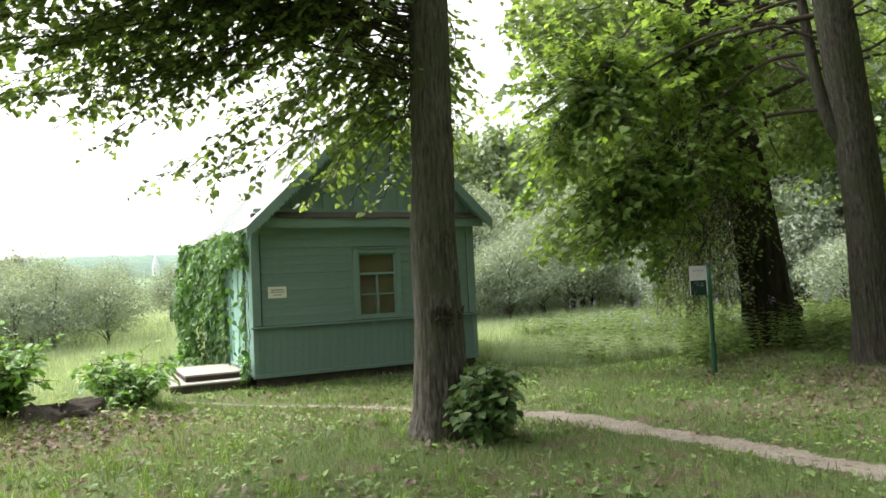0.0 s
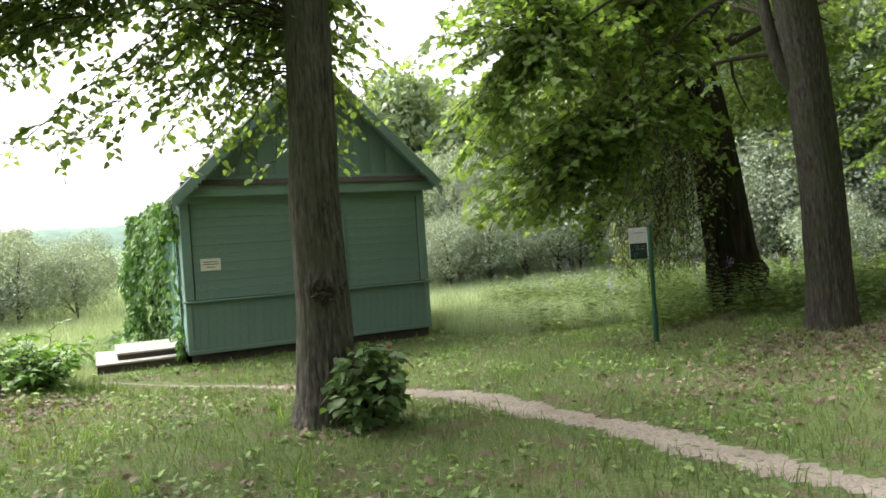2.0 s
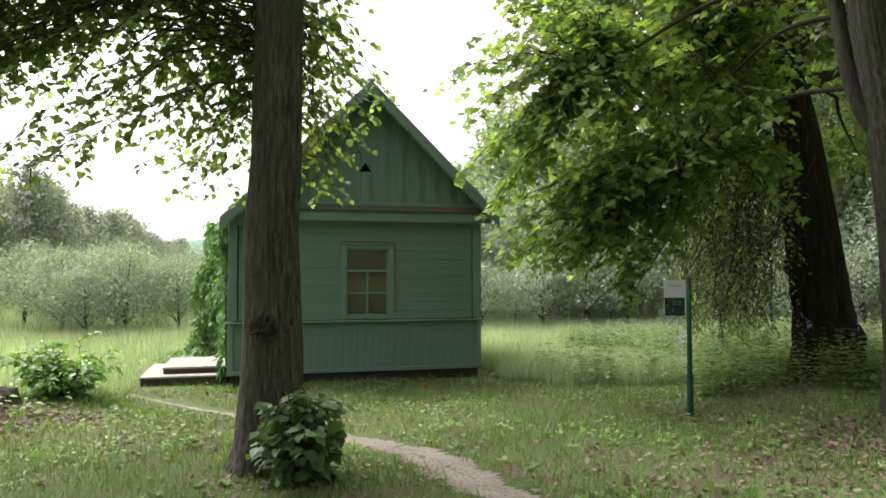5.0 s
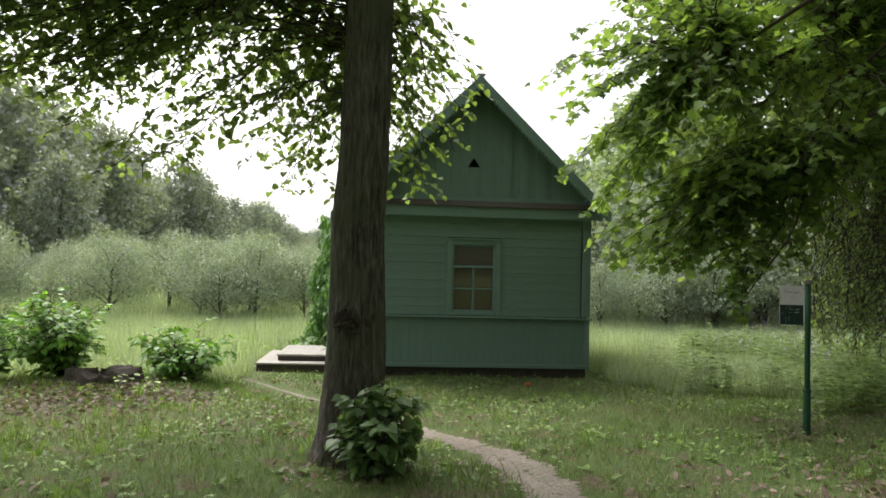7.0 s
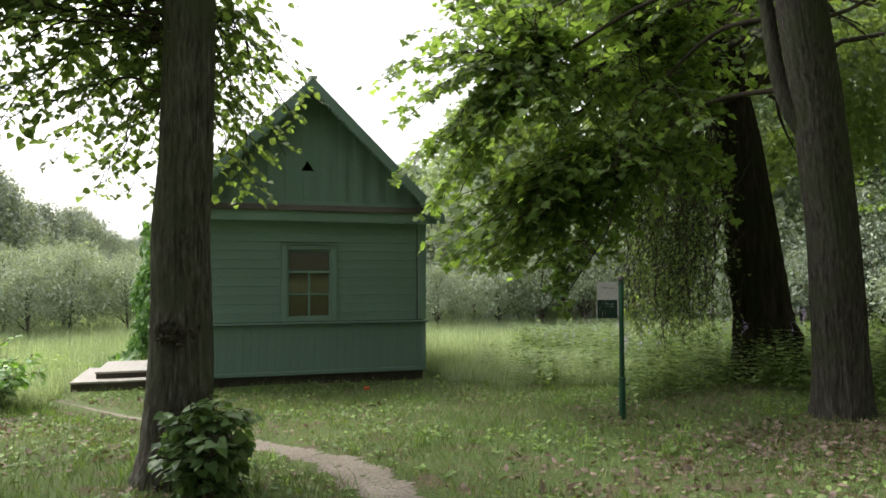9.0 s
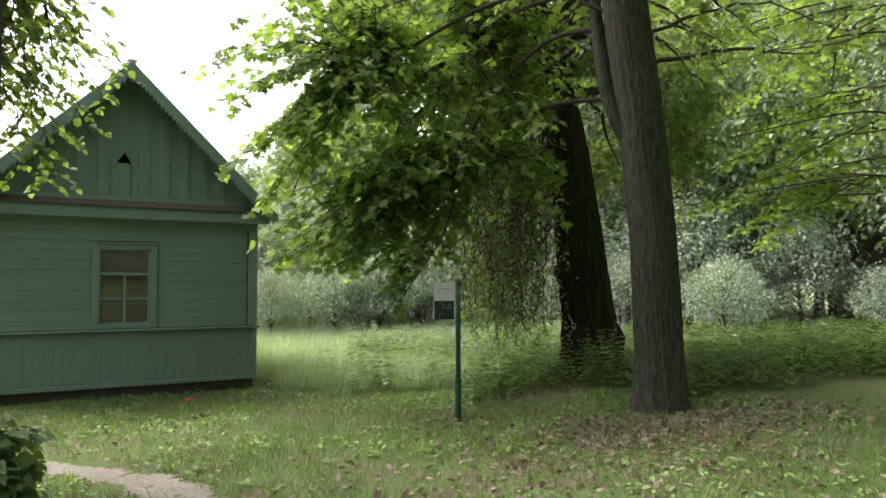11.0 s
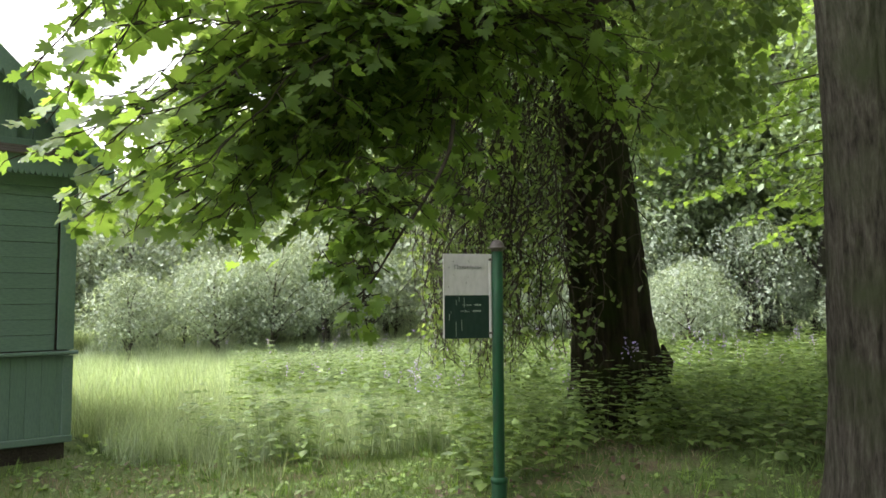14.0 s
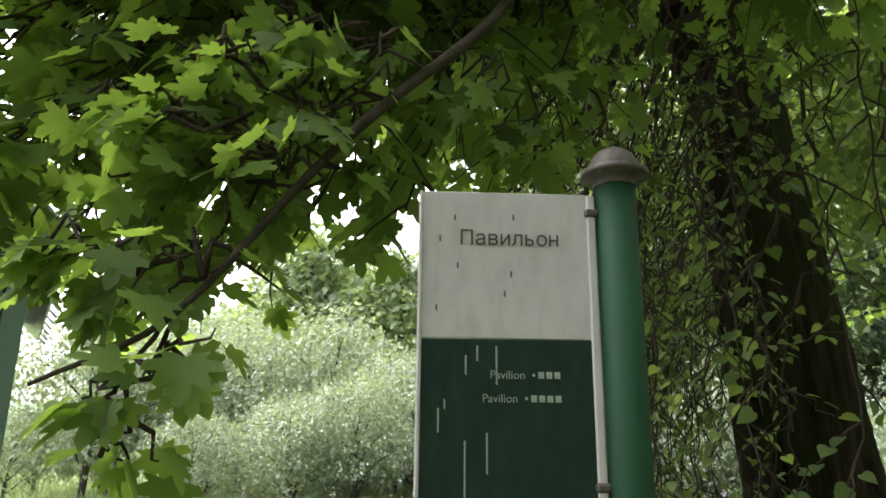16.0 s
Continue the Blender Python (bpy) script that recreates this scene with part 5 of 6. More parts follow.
# woods behind the orchard, north-east and east
for i in range(40):
    a = radians(20 + 68 * i / 39 + g.normal(0, 1.0))
    r = g.uniform(44, 60)
    x, y = -4 + r * math.sin(a), -12.8 + r * math.cos(a)
    plant((0, 1, 2, 5, 0, 1, 2)[i % 7], x, y, g.uniform(0.75, 1.1), "wood behind the orchard")
for i in range(10):
    plant((0, 1, 5, 2)[i % 4], 9.5 + 1.6 * i + g.normal(0, 0.6), 52 + g.uniform(0, 14), g.uniform(0.7, 0.95), "wood behind the orchard")
for i, (x, y, s) in enumerate(((22, 9.5, 1.15), (24, -1, 1.2), (27, 4, 1.4), (26, -7, 1.3), (28, 13, 1.5), (32, 0, 1.6), (30, 19, 1.4), (34, 9, 1.6), (19, 15, 1.1), (24, 18, 1.4), (31, -6, 1.6))):
    if i < 2:
        near_woods[i].matrix_basis = Matrix.Translation((x, y, float(gz(x, y)) - 0.05)) @ Matrix.Diagonal((s, s, s, 1))
        tagged(near_woods[i], group="trees at the park edge")
    else:
        put(near_woods[i % 2], x, y, s, g.uniform(0, 6.28))
# unseen trees added behind the camera, which shade the lawn
for x, y, k, s in ((-14, -24, 0, 0.8), (8, -25, 2, 0.9), (-3, -31, 1, 1.0)):
    plant(k, x, y, s, "trees round the lawn")

# more unseen trees, added to cut the sky light on sign and house front
for i, (x, y, s) in enumerate(((-12.5, -19.5, 1.1), (-7.0, -20.5, 1.2), (-1.5, -20.0, 1.15), (4.0, -18.5, 1.1), (8.5, -14.5, 1.0), (-16.5, -14.5, 1.0), (14.0, -13.5, 1.2))):
    put(near_woods[i % 2], x, y, s, g.uniform(0, 6.28))


def neighbour_maple():
    """Stands beyond the old trees; its low boughs reach over the herbs."""
    g = np.random.default_rng(150)
    base = np.array((10.2, -7.2, 0.0))
    t = thing("maple_tree", tuple(base), "maple at the wood's edge with bright layered boughs", "tree")
    zz = np.linspace(-0.1, 11, 60)
    v, f = tube(np.column_stack([-0.03 * zz, 0.02 * zz, zz]), np.interp(zz, [-0.1, 0.3, 2, 11], [0.42, 0.30, 0.26, 0.08]), 40, 0.02, 5, ridge=0.018)
    child("trunk", mesh_np("trunk", v, f, M_BARK_MAPLE), t)
    wood, leaves = [], []
    for k in range(26):
        x, y = g.uniform(8.4, 12.5), g.uniform(-4.6, 0.5)
        e = np.array((x, y, 2.5 + 4.4 * g.uniform(0, 1) ** 1.1))
        h = base + (g.uniform(-1.6, -0.2), g.uniform(0.8, 2.2), e[2] + g.uniform(0.1, 0.9))
        bough(g, [h - base, (h + e) / 2 - base + (0, 0, g.uniform(0.1, 0.4)), e - base], 0.02, 0.15, 0.6, 0.09, 0.2, 0.15, wood, leaves, 0.85, 0.25)
    for k in range(26):
        a, z0 = g.uniform(0, 6.28), g.uniform(4.5, 10.5)
        s0 = np.array((-0.03 * z0, 0, z0))
        e = s0 + (math.cos(a) * 3.2, math.sin(a) * 3.2, g.uniform(-0.4, 1.2))
        bough(g, [s0, (s0 + e) / 2 + (0, 0, 0.4), e], 0.05, 0.22, 0.8, 0.12, 0.25, 0.25, wood, leaves, 0.8, 0.25)
    for z0, (hx, hy) in ((3.0, (-1.0, 1.5)), (4.2, (-0.8, 1.8)), (5.4, (-1.2, 1.2))):
        wood.append(tube(smooth_line([(0, 0, z0 - 0.5), (hx * 0.5, hy * 0.5, z0), (hx, hy, z0 + 0.5), (hx * 2.2, hy * 2.2, z0 + 0.3)], 6), np.linspace(0.04, 0.01, 19), 8))
    child("branchwork", mesh_np("branchwork", *merged(wood), M_TWIG, True), t, label="dark spreading limbs and twigs", kind="stuff")
    child("crown", leaf_mesh("crown", LEAF_MAPLE, leaves, 0.11, 0.3, M_LEAF_MAPLE, g), t, label="bright lobed leaves in flat layers", kind="stuff")


neighbour_maple()

# trees in the valley and wooded hills
for i in range(26):
    x, y = -24 + 46 * (i / 25) + g.normal(0, 2), 78 + g.uniform(0, 60)
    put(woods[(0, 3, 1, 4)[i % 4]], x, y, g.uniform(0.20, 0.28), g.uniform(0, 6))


def hill(name, y0, x0, x1, height, material, seed, label):
    g = np.random.default_rng(seed)
    xs = np.linspace(x0, x1, 260)
    ph = g.uniform(0, 6, 8)
    prof = height * (1 + sum(0.10 / (k + 1) * np.sin(xs / (x1 - x0) * (4 + 7 * k) + ph[k]) for k in range(8))) + g.normal(0, height * 0.012, 260)
    lay = []
    for s, dy in ((0.0, 0), (0.35, 30), (0.7, 80), (0.92, 130), (1.0, 170), (0.6, 320)):
        lay.append(np.column_stack([xs, np.full(260, y0 + dy) + g.normal(0, 5, 260), -2 + prof * s + g.normal(0, height * 0.012, 260) * (s > 0)]))
    V = np.concatenate(lay)
    i = (np.arange(5)[:, None] * 260 + np.arange(259)[None]).ravel()
    F = np.concatenate([np.stack([i, i + 1, i + 261], 1), np.stack([i, i + 261, i + 260], 1)])
    ob = new(name, mesh_np(name, V, F, material, True))
    return tagged(ob, label, "hill", kind="structure")


hill("backdrop", 1050, -1300, 1300, 66, M_HILL_FAR, 1, "wooded ridge on the horizon, haze put into its blue-green colour")
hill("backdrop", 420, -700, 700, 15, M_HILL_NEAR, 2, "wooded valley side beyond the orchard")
steeple = thing("bell_tower", (54.0, 700, 0), "small white bell tower far off in the valley", "tower")
child("tower_shaft", box_mesh("tower_shaft", (6, 6, 30), M_WHITEWALL, 0.3), steeple, (0, 0, 15))
v, f = tube([(0, 0, 30), (0, 0, 33), (0, 0, 42)], [2.6, 2.0, 0.2], 10)
child("spire", mesh_np("spire", v, f, M_WHITEWALL), steeple)


# ---------- vine on the side wall ----------
def vine():
    g = np.random.default_rng(71)
    t = thing("wall_vine", (HX0 - 0.02, 0, -0.18), "dense leafy vine that covers the side wall up to the eaves", "vine")
    pos, nrm, wood = [], [], []
    n = 6200
    y = 2.25 + 3.6 * g.uniform(0, 1, n)
    z = 0.05 + 2.85 * g.uniform(0, 1, n)
    bulge = 0.10 + 0.75 * sstep(2.2, 3.7, y) * (0.75 + 0.35 * np.sin(y * 3.1 + 0.8 * z) * np.sin(z * 2.3 + y)) * (0.65 + 0.35 * sstep(2.9, 1.2, z))
    x = -bulge * g.uniform(0.55, 1.0, n) ** 0.6
    pos.append(np.column_stack([x, y, z]))
    k = 420
    strand = g.integers(0, 9, k)
    ys = 0.12 + 0.055 * strand + 0.9 * (strand > 6)
    zz = g.uniform(0.1, 2.8, k)
    keep = (g.uniform(size=k) < 0.35 + 0.65 * (zz > 2.2) + 0.4 * (zz < 0.6))
    pos.append(np.column_stack([-0.06 - g.uniform(0, 0.10, k), ys + 0.05 * np.sin(zz * 5 + strand) + g.normal(0, 0.04, k), zz])[keep])
    m = 700
    pos.append(np.column_stack([-g.uniform(0.0, 0.4, m), 0.2 + g.uniform(0, 2.4, m), 2.50 + g.uniform(-0.25, 0.38, m)]))
    pos = np.concatenate(pos)
    n = len(pos)
    nrm = unit(np.array((-0.9, -0.35, 0.45)) + g.normal(0, 0.45, (n, 3)))
    tip = unit(np.array((-0.25, 0, -1.0)) + g.normal(0, 0.45, (n, 3)))
    v, f = scatter(LEAF_OVAL, pos, tip, nrm, 0.125 * g.uniform(0.6, 1.3, n))
    child("leaves", mesh_np("leaves", v, f, M_LEAF_VINE), t, kind="stuff")
    for j in range(26):
        y0 = (0.15 + 0.06 * j) if j < 8 else 2.3 + 3.3 * (j - 8) / 18
        zz = np.linspace(0.0, 2.8, 16)
        off = -0.03 - (0.0 if j < 8 else 0.12)
        wood.append(tube(np.column_stack([np.full(16, off) + g.normal(0, 0.015, 16), y0 + 0.06 * np.sin(zz * 4 + j) + g.normal(0, 0.01, 16), zz]), np.linspace(0.005, 0.002, 16), 5))
    child("stem_tangle", mesh_np("stem_tangle", *merged(wood), M_TWIG, True), t, kind="stuff")
    pos2 = []
    n = 900
    y = g.uniform(2.3, 5.5, n)
    x = -g.uniform(0.5, 1.6, n)
    v, f = scatter(LEAF_OVAL, np.column_stack([x, y, gz(x - 4.5, y) + 0.18 + g.uniform(0.02, 0.5, n) * (1.5 + x)]), unit(np.array((-0.6, -0.3, -0.3)) + g.normal(0, 0.5, (n, 3))), unit(np.array((-0.2, -0.2, 1)) + g.normal(0, 0.35, (n, 3))), 0.14 * g.uniform(0.6, 1.3, n))
    child("trailing_leaves", mesh_np("trailing_leaves", v, f, M_LEAF_VINE), t, kind="stuff")


vine()


# ---------- stump, saplings, suckers ----------
def leafy_shrub(name, at, stems, height, spread, leaf, material, seed, label, template=LEAF_HEART, lean=(0, 0), gap=0.05, twig=0.17):
    g = np.random.default_rng(seed)
    t = thing(name, (at[0], at[1], float(gz(*at)) - 0.02), label, "shrub")
    wood, leaves = [], []
    for k in range(stems):
        a = g.uniform(0, 6.28)
        r = spread * g.uniform(0.2, 1.0)
        e = np.array((math.cos(a) * r + lean[0], math.sin(a) * r + lean[1], height * g.uniform(0.4, 1.0) * (1 - 0.25 * r / spread)))
        s = np.array((math.cos(a), math.sin(a), 0)) * 0.06 * spread
        bough(g, [s, s + (e - s) * 0.5 + (0, 0, 0.12 * height), e], 0.010, 0.085, twig * (height + 0.4), gap, 0.25, 0.15, wood, leaves, 0.5, 0.35)
    child("stem_tangle", mesh_np("stem_tangle", *merged(wood), M_TWIG, True), t, kind="stuff")
    child("leaves", leaf_mesh("leaves", template, leaves, leaf, 0.35, material, g), t, kind="stuff")
    return t


leafy_shrub("sucker_shrub", (-3.84, -7.0), 30, 0.92, 0.38, 0.085, M_LEAF_SUCKER, 5, "leafy suckers at the foot of the linden", lean=(0.04, -0.03))
leafy_shrub("sapling_shrub", (-8.2, -2.3), 40, 1.4, 0.8, 0.11, M_LEAF_SAPLING, 6, "bright green saplings beside the old stump", LEAF_OVAL)
leafy_shrub("sapling_shrub", (-9.4, -2.1), 40, 1.25, 0.9, 0.11, M_LEAF_SAPLING, 8, "bright green saplings beside the old stump", LEAF_OVAL)
leafy_shrub("sapling_shrub", (-6.6, -1.8), 34, 1.0, 0.75, 0.11, M_LEAF_SAPLING, 7, "low bright green saplings over the old stump", LEAF_OVAL)


def stump():
    g = np.random.default_rng(13)
    t = thing("tree_stump", (-7.5, -2.75, float(gz(-7.5, -2.75)) - 0.05), "low rotten grey tree stump with splayed roots", "stump")
    th = np.linspace(0, 2 * np.pi, 48, endpoint=False)
    wob = 1 + 0.16 * np.sin(3 * th + 1) + 0.10 * np.sin(7 * th) + g.normal(0, 0.035, 48)
    rings = []
    for r, z in ((0.52, -0.12), (0.46, 0.0), (0.42, 0.12), (0.41, 0.19), (0.38, 0.21), (0.27, 0.19), (0.15, 0.17), (0.02, 0.15)):
        jitter = g.normal(0, 0.014, 48)
        rings.append(np.column_stack([r * wob * np.cos(th), 0.8 * r * wob * np.sin(th), np.full(48, z * 0.8) + jitter * 1.6 + (0.05 * np.sin(2 * th + 0.4) if z > 0.1 else 0)]))
    V = np.concatenate(rings)
    i = (np.arange(7)[:, None] * 48 + np.arange(48)[None])
    j = (np.arange(7)[:, None] * 48 + (np.arange(48)[None] + 1) % 48)
    F = np.concatenate([np.stack([i, j, j + 48], -1).reshape(-1, 3), np.stack([i, j + 48, i + 48], -1).reshape(-1, 3)])
    child("stump_body", mesh_np("stump_body", V, F, M_WOOD_DRY), t)
    for k in range(7):
        a = k * 0.9 + g.normal(0, 0.2)
        p = np.array((math.cos(a), 0.8 * math.sin(a), 0))
        root = (tube([p * 0.36 + (0, 0, 0.05), p * 0.5 + (0, 0, 0.0), p * 0.66 + (0, 0, -0.08)], [0.07, 0.05, 0.03], 9, 0.08, k))
        child("root", mesh_np("root", *root, M_WOOD_DRY), t)



stump()
w = thing("wrapper", (-1.35, -1.05, float(gz(-1.35, -1.05)) + 0.01), "crumpled red wrapper lying in the grass", "litter")
v, f = tube([(0, 0, 0), (0.03, 0.01, 0.015), (0.07, 0, 0.02), (0.10, 0.01, 0.01)], [0.015, 0.03, 0.025, 0.012], 7, 0.2, 3)
child("wrapper_body", mesh_np("wrapper_body", v, f, M_RED), w)


# ---------- grass, herbs, litter ----------
def blades(n, sampler, height, width, lean, g):
    """Bent two-step blades: positions from sampler(n) in x, y."""
    p = sampler(n)
    n = len(p)
    h = height * g.uniform(0.45, 1.2, n)
    if p.shape[1] > 2:
        h = h * p[:, 2]
    a = g.uniform(0, 6.28, n)
    s = np.column_stack([np.cos(a), np.sin(a), np.zeros(n)]) * (width * g.uniform(0.6, 1.3, n))[:, None]
    b = g.uniform(0, 6.28, n)
    out = np.column_stack([np.cos(b), np.sin(b), np.zeros(n)]) * (h * lean * g.uniform(0.2, 1.2, n))[:, None]
    root = np.column_stack([p[:, 0], p[:, 1], gz(p[:, 0], p[:, 1]) - 0.005])
    up = np.array((0, 0, 1.0))
    mid, top = root + out * 0.35 + up * (h * 0.6)[:, None], root + out + up * (h * 0.95)[:, None]
    V = np.stack([root - s, root + s, mid - s * 0.7, mid + s * 0.7, top], 1).reshape(-1, 3)
    T = np.array([(0, 1, 3), (0, 3, 2), (2, 3, 4)])
    F = (T[None] + (np.arange(n) * 5)[:, None, None]).reshape(-1, 3)
    return V, F


def field(x0, x1, y0, y1, g, keep=None):
    def draw(n):
        p = np.column_stack([g.uniform(x0, x1, n), g.uniform(y0, y1, n)])
        ok = ~((p[:, 0] > HX0 - 0.02) & (p[:, 0] < HX1 + 0.02) & (p[:, 1] > -0.02) & (p[:, 1] < HL))
        ok &= ~((p[:, 0] > -5.97) & (p[:, 0] < HX0) & (p[:, 1] > 0.28) & (p[:, 1] < 2.37))
        p = p[ok]
        return p[keep(p)] if keep is not None else p
    return draw


g = np.random.default_rng(101)


def patchy(p, scale=1.3, off=0.0):
    return 0.5 + 0.25 * np.sin(p[:, 0] * scale + 1.7 * np.sin(p[:, 1] * scale * 0.7 + off)) + 0.25 * np.sin(p[:, 1] * scale * 1.3 + off + 1.1 * np.sin(p[:, 0] * scale * 0.9))


def lawn_keep(p):
    d = path_gap(p[:, 0], p[:, 1])
    return (d > 0.14 + g.uniform(0, 0.14, len(p))) & (g.uniform(size=len(p)) < 0.25 + 0.75 * patchy(p))


def weeds_zone(p):
    return (p[:, 0] > 1.2) & (p[:, 1] > -4.4 + 0.25 * np.sin(p[:, 0] * 2.3)) | (p[:, 0] > 3.5) & (p[:, 1] > -6.2 + 0.2 * np.sin(p[:, 0] * 3)) | (p[:, 1] > 0.5)


pieces = [blades(125000, field(-10, 4.6, -12.2, 0.4, g, lawn_keep), 0.085, 0.0032, 0.8, g), blades(26000, field(-13, 6.5, -12.5, 1.0, g, lambda p: lawn_keep(p) & (patchy(p, 2.6, 2.0) > 0.62)), 0.17, 0.004, 0.7, g)]
lawn = new("lawn_grass", mesh_np("lawn_grass", *merged(pieces), M_GRASS))
tagged(lawn, "short patchy lawn grass", "grass", kind="stuff")
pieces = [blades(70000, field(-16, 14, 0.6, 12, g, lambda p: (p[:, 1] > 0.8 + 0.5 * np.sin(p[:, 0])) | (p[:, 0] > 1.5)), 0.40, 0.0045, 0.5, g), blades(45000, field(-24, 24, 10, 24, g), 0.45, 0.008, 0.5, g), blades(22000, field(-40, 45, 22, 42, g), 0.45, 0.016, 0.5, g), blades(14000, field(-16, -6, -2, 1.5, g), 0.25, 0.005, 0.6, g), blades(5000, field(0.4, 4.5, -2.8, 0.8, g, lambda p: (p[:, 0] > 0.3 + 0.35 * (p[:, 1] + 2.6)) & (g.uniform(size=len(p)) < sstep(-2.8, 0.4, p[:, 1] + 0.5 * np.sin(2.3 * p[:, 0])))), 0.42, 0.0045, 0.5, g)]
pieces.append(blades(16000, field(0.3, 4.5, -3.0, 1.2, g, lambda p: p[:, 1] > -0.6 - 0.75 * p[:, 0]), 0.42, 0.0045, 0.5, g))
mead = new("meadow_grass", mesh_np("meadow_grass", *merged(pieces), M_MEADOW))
tagged(mead, "tall pale meadow grass between the orchard trees", "grass", kind="stuff")


def low_leaves(n, sampler, size, rise, template, g, flat=0.3):
    p = sampler(n)
    n = len(p)
    pos = np.column_stack([p, gz(p[:, 0], p[:, 1]) + g.uniform(0.0, 1, n) * rise])
    a = g.uniform(0, 6.28, n)
    tip = np.column_stack([np.cos(a), np.sin(a), g.normal(0.05, flat, n)])
    nrm = unit(np.array((0, 0, 1.0)) + g.normal(0, flat, (n, 3)))
    return scatter(template, pos, tip, nrm, size * g.uniform(0.5, 1.3, n))


M_TUFT = foliage("fresh_grass_blade", (0.10, 0.185, 0.035), (0.19, 0.30, 0.065), 0.4, 0.6)
tuft_at = field(-11, 3.5, -12, -0.4, g, lambda p: (path_gap(p[:, 0], p[:, 1]) > 0.3) & (patchy(p, 1.7, 2.5) > 0.5) & (g.uniform(size=len(p)) < 0.35 + 0.65 * (p[:, 0] < -4)))(1500)
tuft_at = np.repeat(tuft_at, 13, 0)
tuft_at = tuft_at + g.normal(0, 0.035, tuft_at.shape)
tufts = new("grass_tufts", mesh_np("grass_tufts", *blades(len(tuft_at), lambda n: tuft_at, 0.15, 0.0042, 0.75, g), M_TUFT))
tagged(tufts, "fresh green tufts of longer grass in the lawn", "grass", kind="stuff")
weed = new("lawn_weeds", mesh_np("lawn_weeds", *low_leaves(26000, field(-10, 4.8, -12, 0.2, g, lambda p: (path_gap(p[:, 0], p[:, 1]) > 0.27) & (patchy(p, 1.9, 4) > 0.5)), 0.058, 0.06, LEAF_OVAL, g, 0.4), M_WEED))
tagged(weed, "broad-leaved lawn weeds and seedlings", "weeds", kind="stuff")
lit = new("leaf_litter", mesh_np("leaf_litter", *low_leaves(9000, field(-10, 5, -12, -0.5, g, lambda p: (patchy(p, 1.1, 1) > 0.62) | (np.hypot(p[:, 0] + 7.4, p[:, 1] + 3.6) < 1.1) | (np.hypot(p[:, 0] - 1.8, p[:, 1] + 6.9) < 0.8)), 0.075, 0.02, LEAF_OVAL, g, 0.45), M_LITTER))
lit_more = []
for cx_, cy_, r_, n_ in ((-7.5, -3.7, 0.9, 1500), (-6.4, -3.3, 0.7, 600), (-8.6, -3.5, 0.8, 700), (-7.2, -5.2, 1.0, 500), (1.7, -6.9, 0.6, 420), (2.7, -7.1, 0.4, 220), (-4.0, -7.0, 0.35, 160), (0.6, -5.7, 0.3, 90), (2.2, -7.6, 0.8, 900), (0.9, -7.2, 0.7, 420), (3.4, -7.4, 0.7, 500), (-0.6, -8.3, 0.8, 260)):
    q = np.column_stack([g.normal(cx_, r_, n_), g.normal(cy_, r_ * 0.6, n_)])
    lit_more.append(low_leaves(n_, lambda n, q=q: q, 0.075, 0.02, LEAF_OVAL, g, 0.45))
litter_piles = new("leaf_litter", mesh_np("leaf_litter", *merged(lit_more), M_LITTER))
tagged(litter_piles, "brown leaf litter gathered round the stump and trees", "leaves", kind="stuff")
tagged(lit, "dry brown leaf litter on the ground", "leaves", kind="stuff")
elder_keep = lambda p: ((p[:, 0] > 0.05) & (p[:, 0] < 3.4) & (p[:, 1] > -1.0 - 0.8 * p[:, 0] + 0.3 * np.sin(p[:, 0] * 3)) & (p[:, 1] > -3.6) & (p[:, 1] < 0.5 - 0.7 * p[:, 0]) & (patchy(p, 2.2, 0.5) > 0.42 + 0.08 * (p[:, 0] > 1.3))) | ((np.hypot(p[:, 0] + 7.3, p[:, 1] + 2.7) < 1.7) & (np.hypot(p[:, 0] + 7.5, p[:, 1] + 2.9) > 0.55) & (patchy(p, 2.6, 0.5) > 0.55)) | ((p[:, 0] < -4.6) & (p[:, 1] > 2.2) & (p[:, 1] < 5) & (p[:, 0] > -7.5))
eld = new("ground_elder", mesh_np("ground_elder", *low_leaves(6500, field(-8, 3.5, -3.6, 5, g, elder_keep), 0.09, 0.26, LEAF_OVAL, g), M_LEAF_ELDER_LIT))
tagged(eld, "ground elder along the wall and meadow edge, green brightened as if lit", "weeds", kind="stuff")


straw = new("dry_grass", mesh_np("dry_grass", *blades(26000, field(-10, 4.6, -12.2, 0.2, g, lambda p: (path_gap(p[:, 0], p[:, 1]) > 0.2) & (patchy(p, 1.5, 5) > 0.45)), 0.085, 0.003, 1.3, g), M_STRAW))
tagged(straw, "dry straw-coloured blades in the lawn", "grass", kind="stuff")
c = field(-10, 4.5, -12, -0.4, g, lambda p: (path_gap(p[:, 0], p[:, 1]) > 0.35) & (patchy(p, 0.9, 3) > 0.45))(600)
m = len(c)
c = np.repeat(c, 7, 0)
a = g.uniform(0, 6.28, len(c))
tipv = np.column_stack([np.cos(a), np.sin(a), g.uniform(0.15, 0.9, len(c))])
ros = new("leaf_rosettes", mesh_np("leaf_rosettes", *scatter(LEAF_PLAIN, np.column_stack([c, gz(c[:, 0], c[:, 1]) + 0.005]), tipv, unit(np.column_stack([-np.cos(a) * 0.5, -np.sin(a) * 0.5, np.ones(len(c))])), 0.075 * g.uniform(0.5, 1.3, len(c))), M_WEED))
tagged(ros, "rosettes of broad green leaves in the lawn", "weeds", kind="stuff")


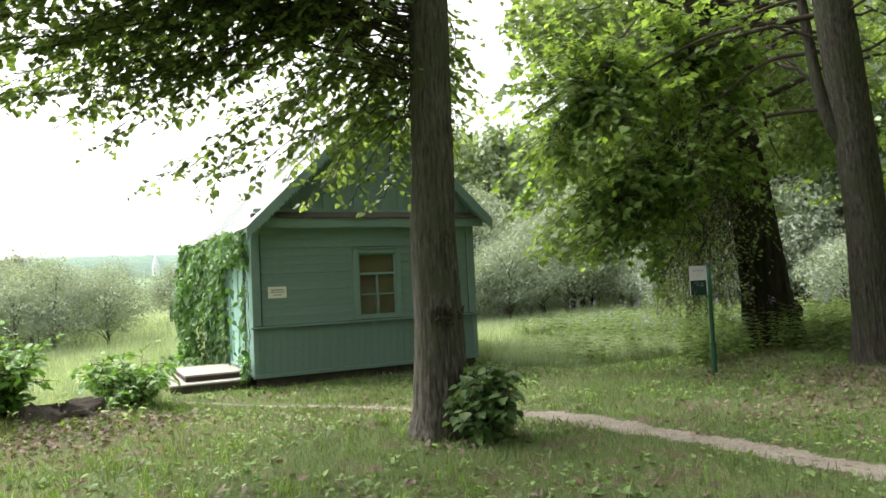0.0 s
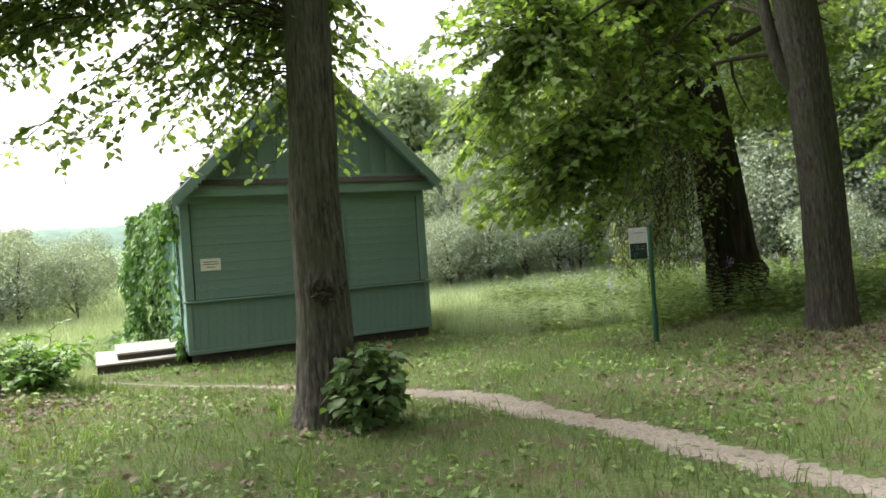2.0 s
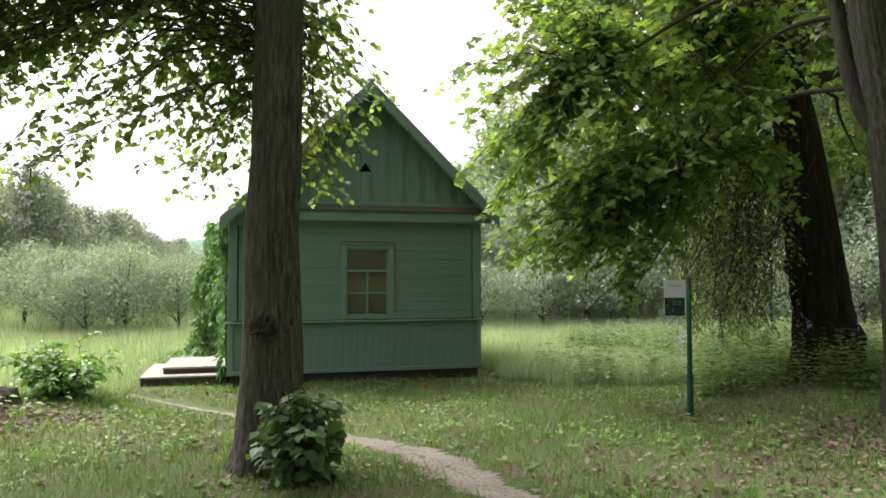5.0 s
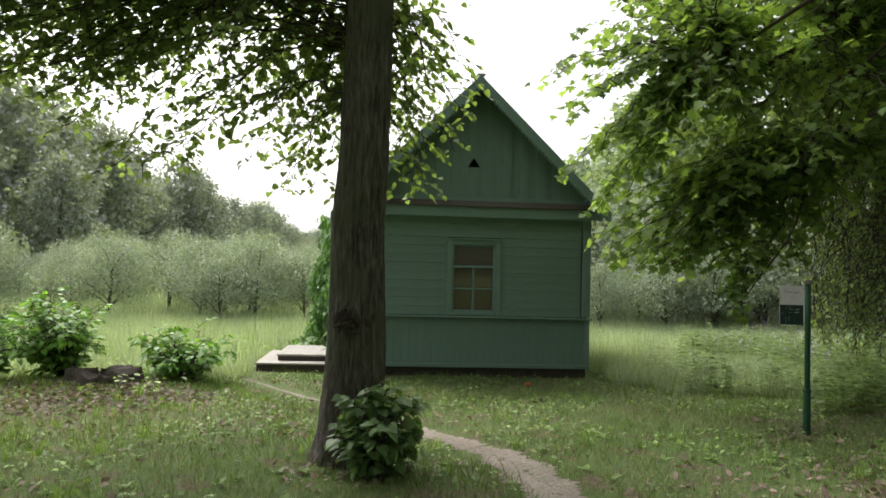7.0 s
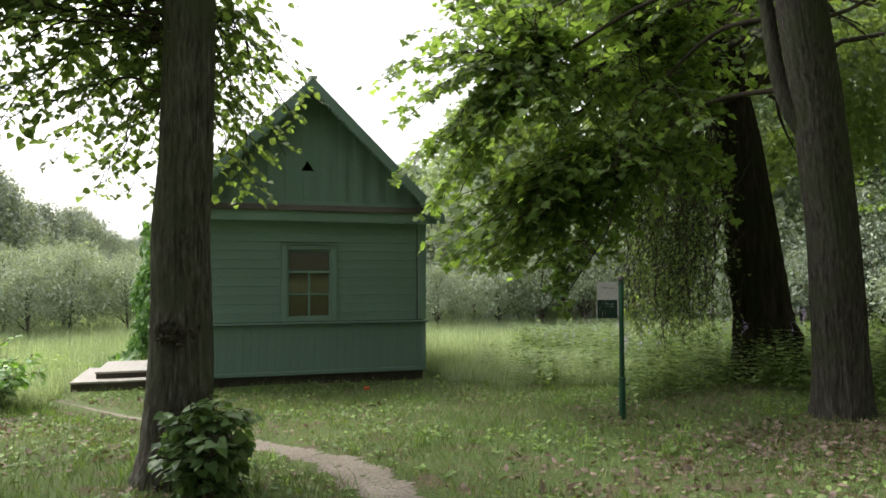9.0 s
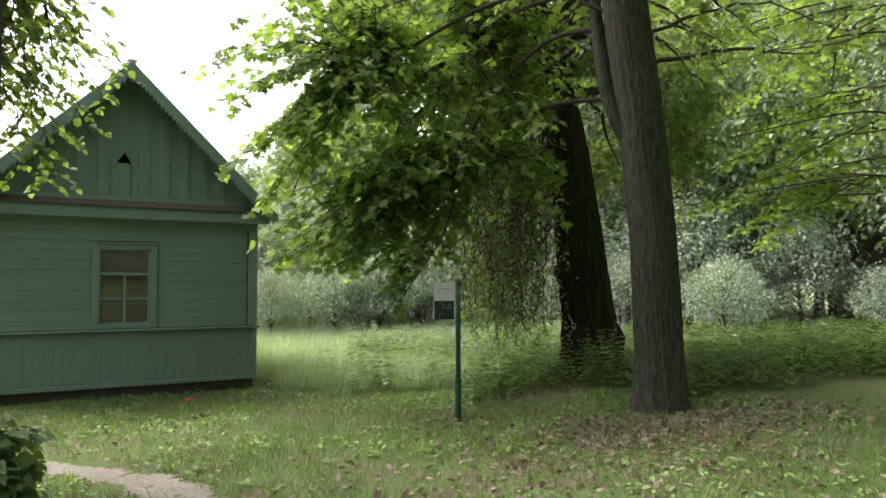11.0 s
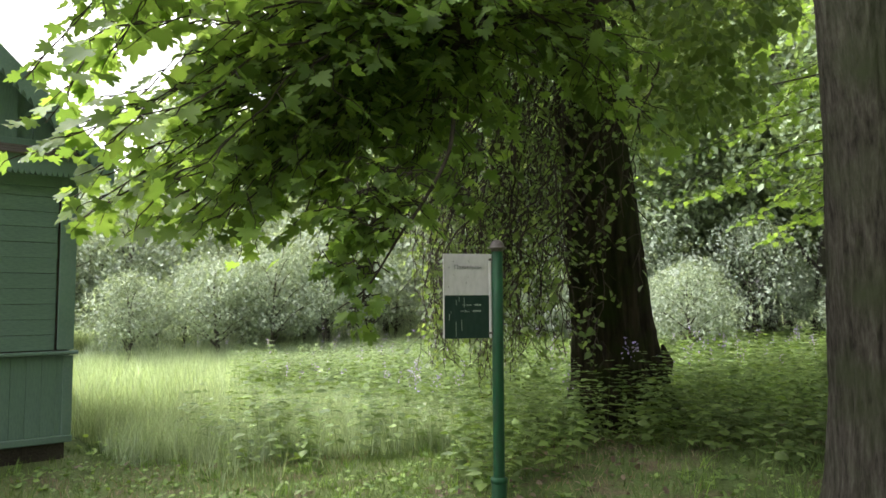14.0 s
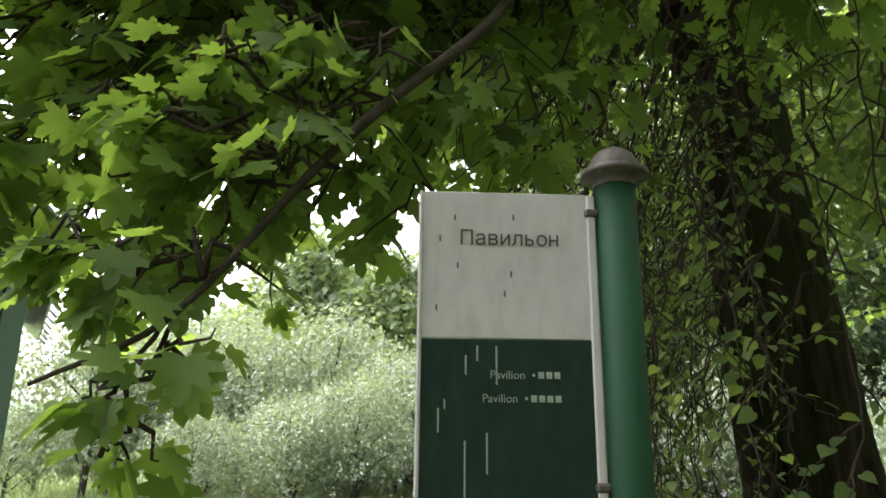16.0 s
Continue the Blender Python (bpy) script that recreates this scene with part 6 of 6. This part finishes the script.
def herbs(n, sampler, height, leaf, g, pairs=9):
    """Upright stems with opposite leaf pairs."""
    p = sampler(n)
    n = len(p)
    h = height * g.uniform(0.55, 1.15, n)
    root = np.column_stack([p, gz(p[:, 0], p[:, 1])])
    lean = np.column_stack([g.normal(0, 0.12, n), g.normal(0, 0.12, n), np.ones(n)])
    out = []
    for k in range(pairs):
        u = 0.18 + 0.82 * k / (pairs - 1)
        base = root + lean * (h * u)[:, None]
        a = g.uniform(0, 6.28, n) if k % 2 == 0 else a + 1.57
        for sg in (0, np.pi):
            tip = np.column_stack([np.cos(a + sg), np.sin(a + sg), np.full(n, -0.25 + 0.5 * u)])
            nrm = unit(np.array((0, 0, 1.0)) + 0.25 * g.normal(size=(n, 3)))
            out.append(scatter(LEAF_OVAL if k > 3 else LEAF_PLAIN, base, tip, nrm, leaf * (1.15 - 0.6 * u) * g.uniform(0.7, 1.2, n)))
    w = np.column_stack([np.full(n, 0.004), np.zeros(n), np.zeros(n)])
    top = root + lean * h[:, None]
    V = np.stack([root - w, root + w, top], 1).reshape(-1, 3)
    out.append((V, np.arange(3 * n).reshape(-1, 3)))
    return merged(out)


nettle_keep = lambda p: ((p[:, 0] > 1.5 + 0.85 * (p[:, 1] + 4.3)) & (p[:, 1] > -4.3 + 0.25 * np.sin(p[:, 0] * 2.3)) & (p[:, 1] < -0.4 + 0.2 * p[:, 0])) | ((p[:, 0] > 3.5) & (p[:, 1] > -6.3 + 0.2 * np.sin(p[:, 0] * 3)))
net = new("nettle_patch", mesh_np("nettle_patch", *herbs(3200, field(1.0, 11, -6.5, 4.5, g, nettle_keep), 0.72, 0.13, g), M_LEAF_NETTLE))
far_net = new("herb_border", mesh_np("herb_border", *herbs(1500, field(8, 26, -9, 5, g), 0.7, 0.2, g, 6), M_LEAF_NETTLE))
tagged(far_net, "tall herbs along the edge of the wood", "herbs", kind="stuff")
tagged(net, "tall nettles in the shade under the old trees", "nettles", kind="stuff")
stem_at = field(0.9, 3.0, -2.6, 0.2, g)(46)
for q in stem_at:
    stem = new("willowherb", mesh_np("willowherb", *herbs(1, lambda n, q=q: q[None], 0.95, 0.15, g, 12), M_LEAF_NETTLE))
    tagged(stem, "upright leafy willowherb stem at the meadow edge", "wildflower", group="willowherbs at the meadow edge")


def flower_heads(n, sampler, z0, z1, g, material, name, label, size=0.03, per=14, tall=0.12):
    p = sampler(n)
    n = len(p)
    c = np.repeat(np.column_stack([p, gz(p[:, 0], p[:, 1]) + g.uniform(z0, z1, n)]), per, 0)
    c = c + g.normal(0, 1, c.shape) * (0.02, 0.02, tall / 2)
    m = len(c)
    ob = new(name, mesh_np(name, *scatter(LEAF_PLAIN, c, g.normal(size=(m, 3)), unit(g.normal(size=(m, 3)) + (0, 0, 1)), size * g.uniform(0.6, 1.3, m)), material))
    tagged(ob, label, "wildflower", kind="stuff")


flower_heads(150, field(3.2, 14, -5, 7, g), 0.55, 0.95, g, M_FLOWER, "lilac_flowers", "lilac flower spikes in the tall herbs")
flower_heads(12, field(2.4, 4.4, -2.5, 1.5, g), 0.5, 0.8, g, M_FLOWER, "lilac_flowers", "lilac flower spikes in the tall herbs")
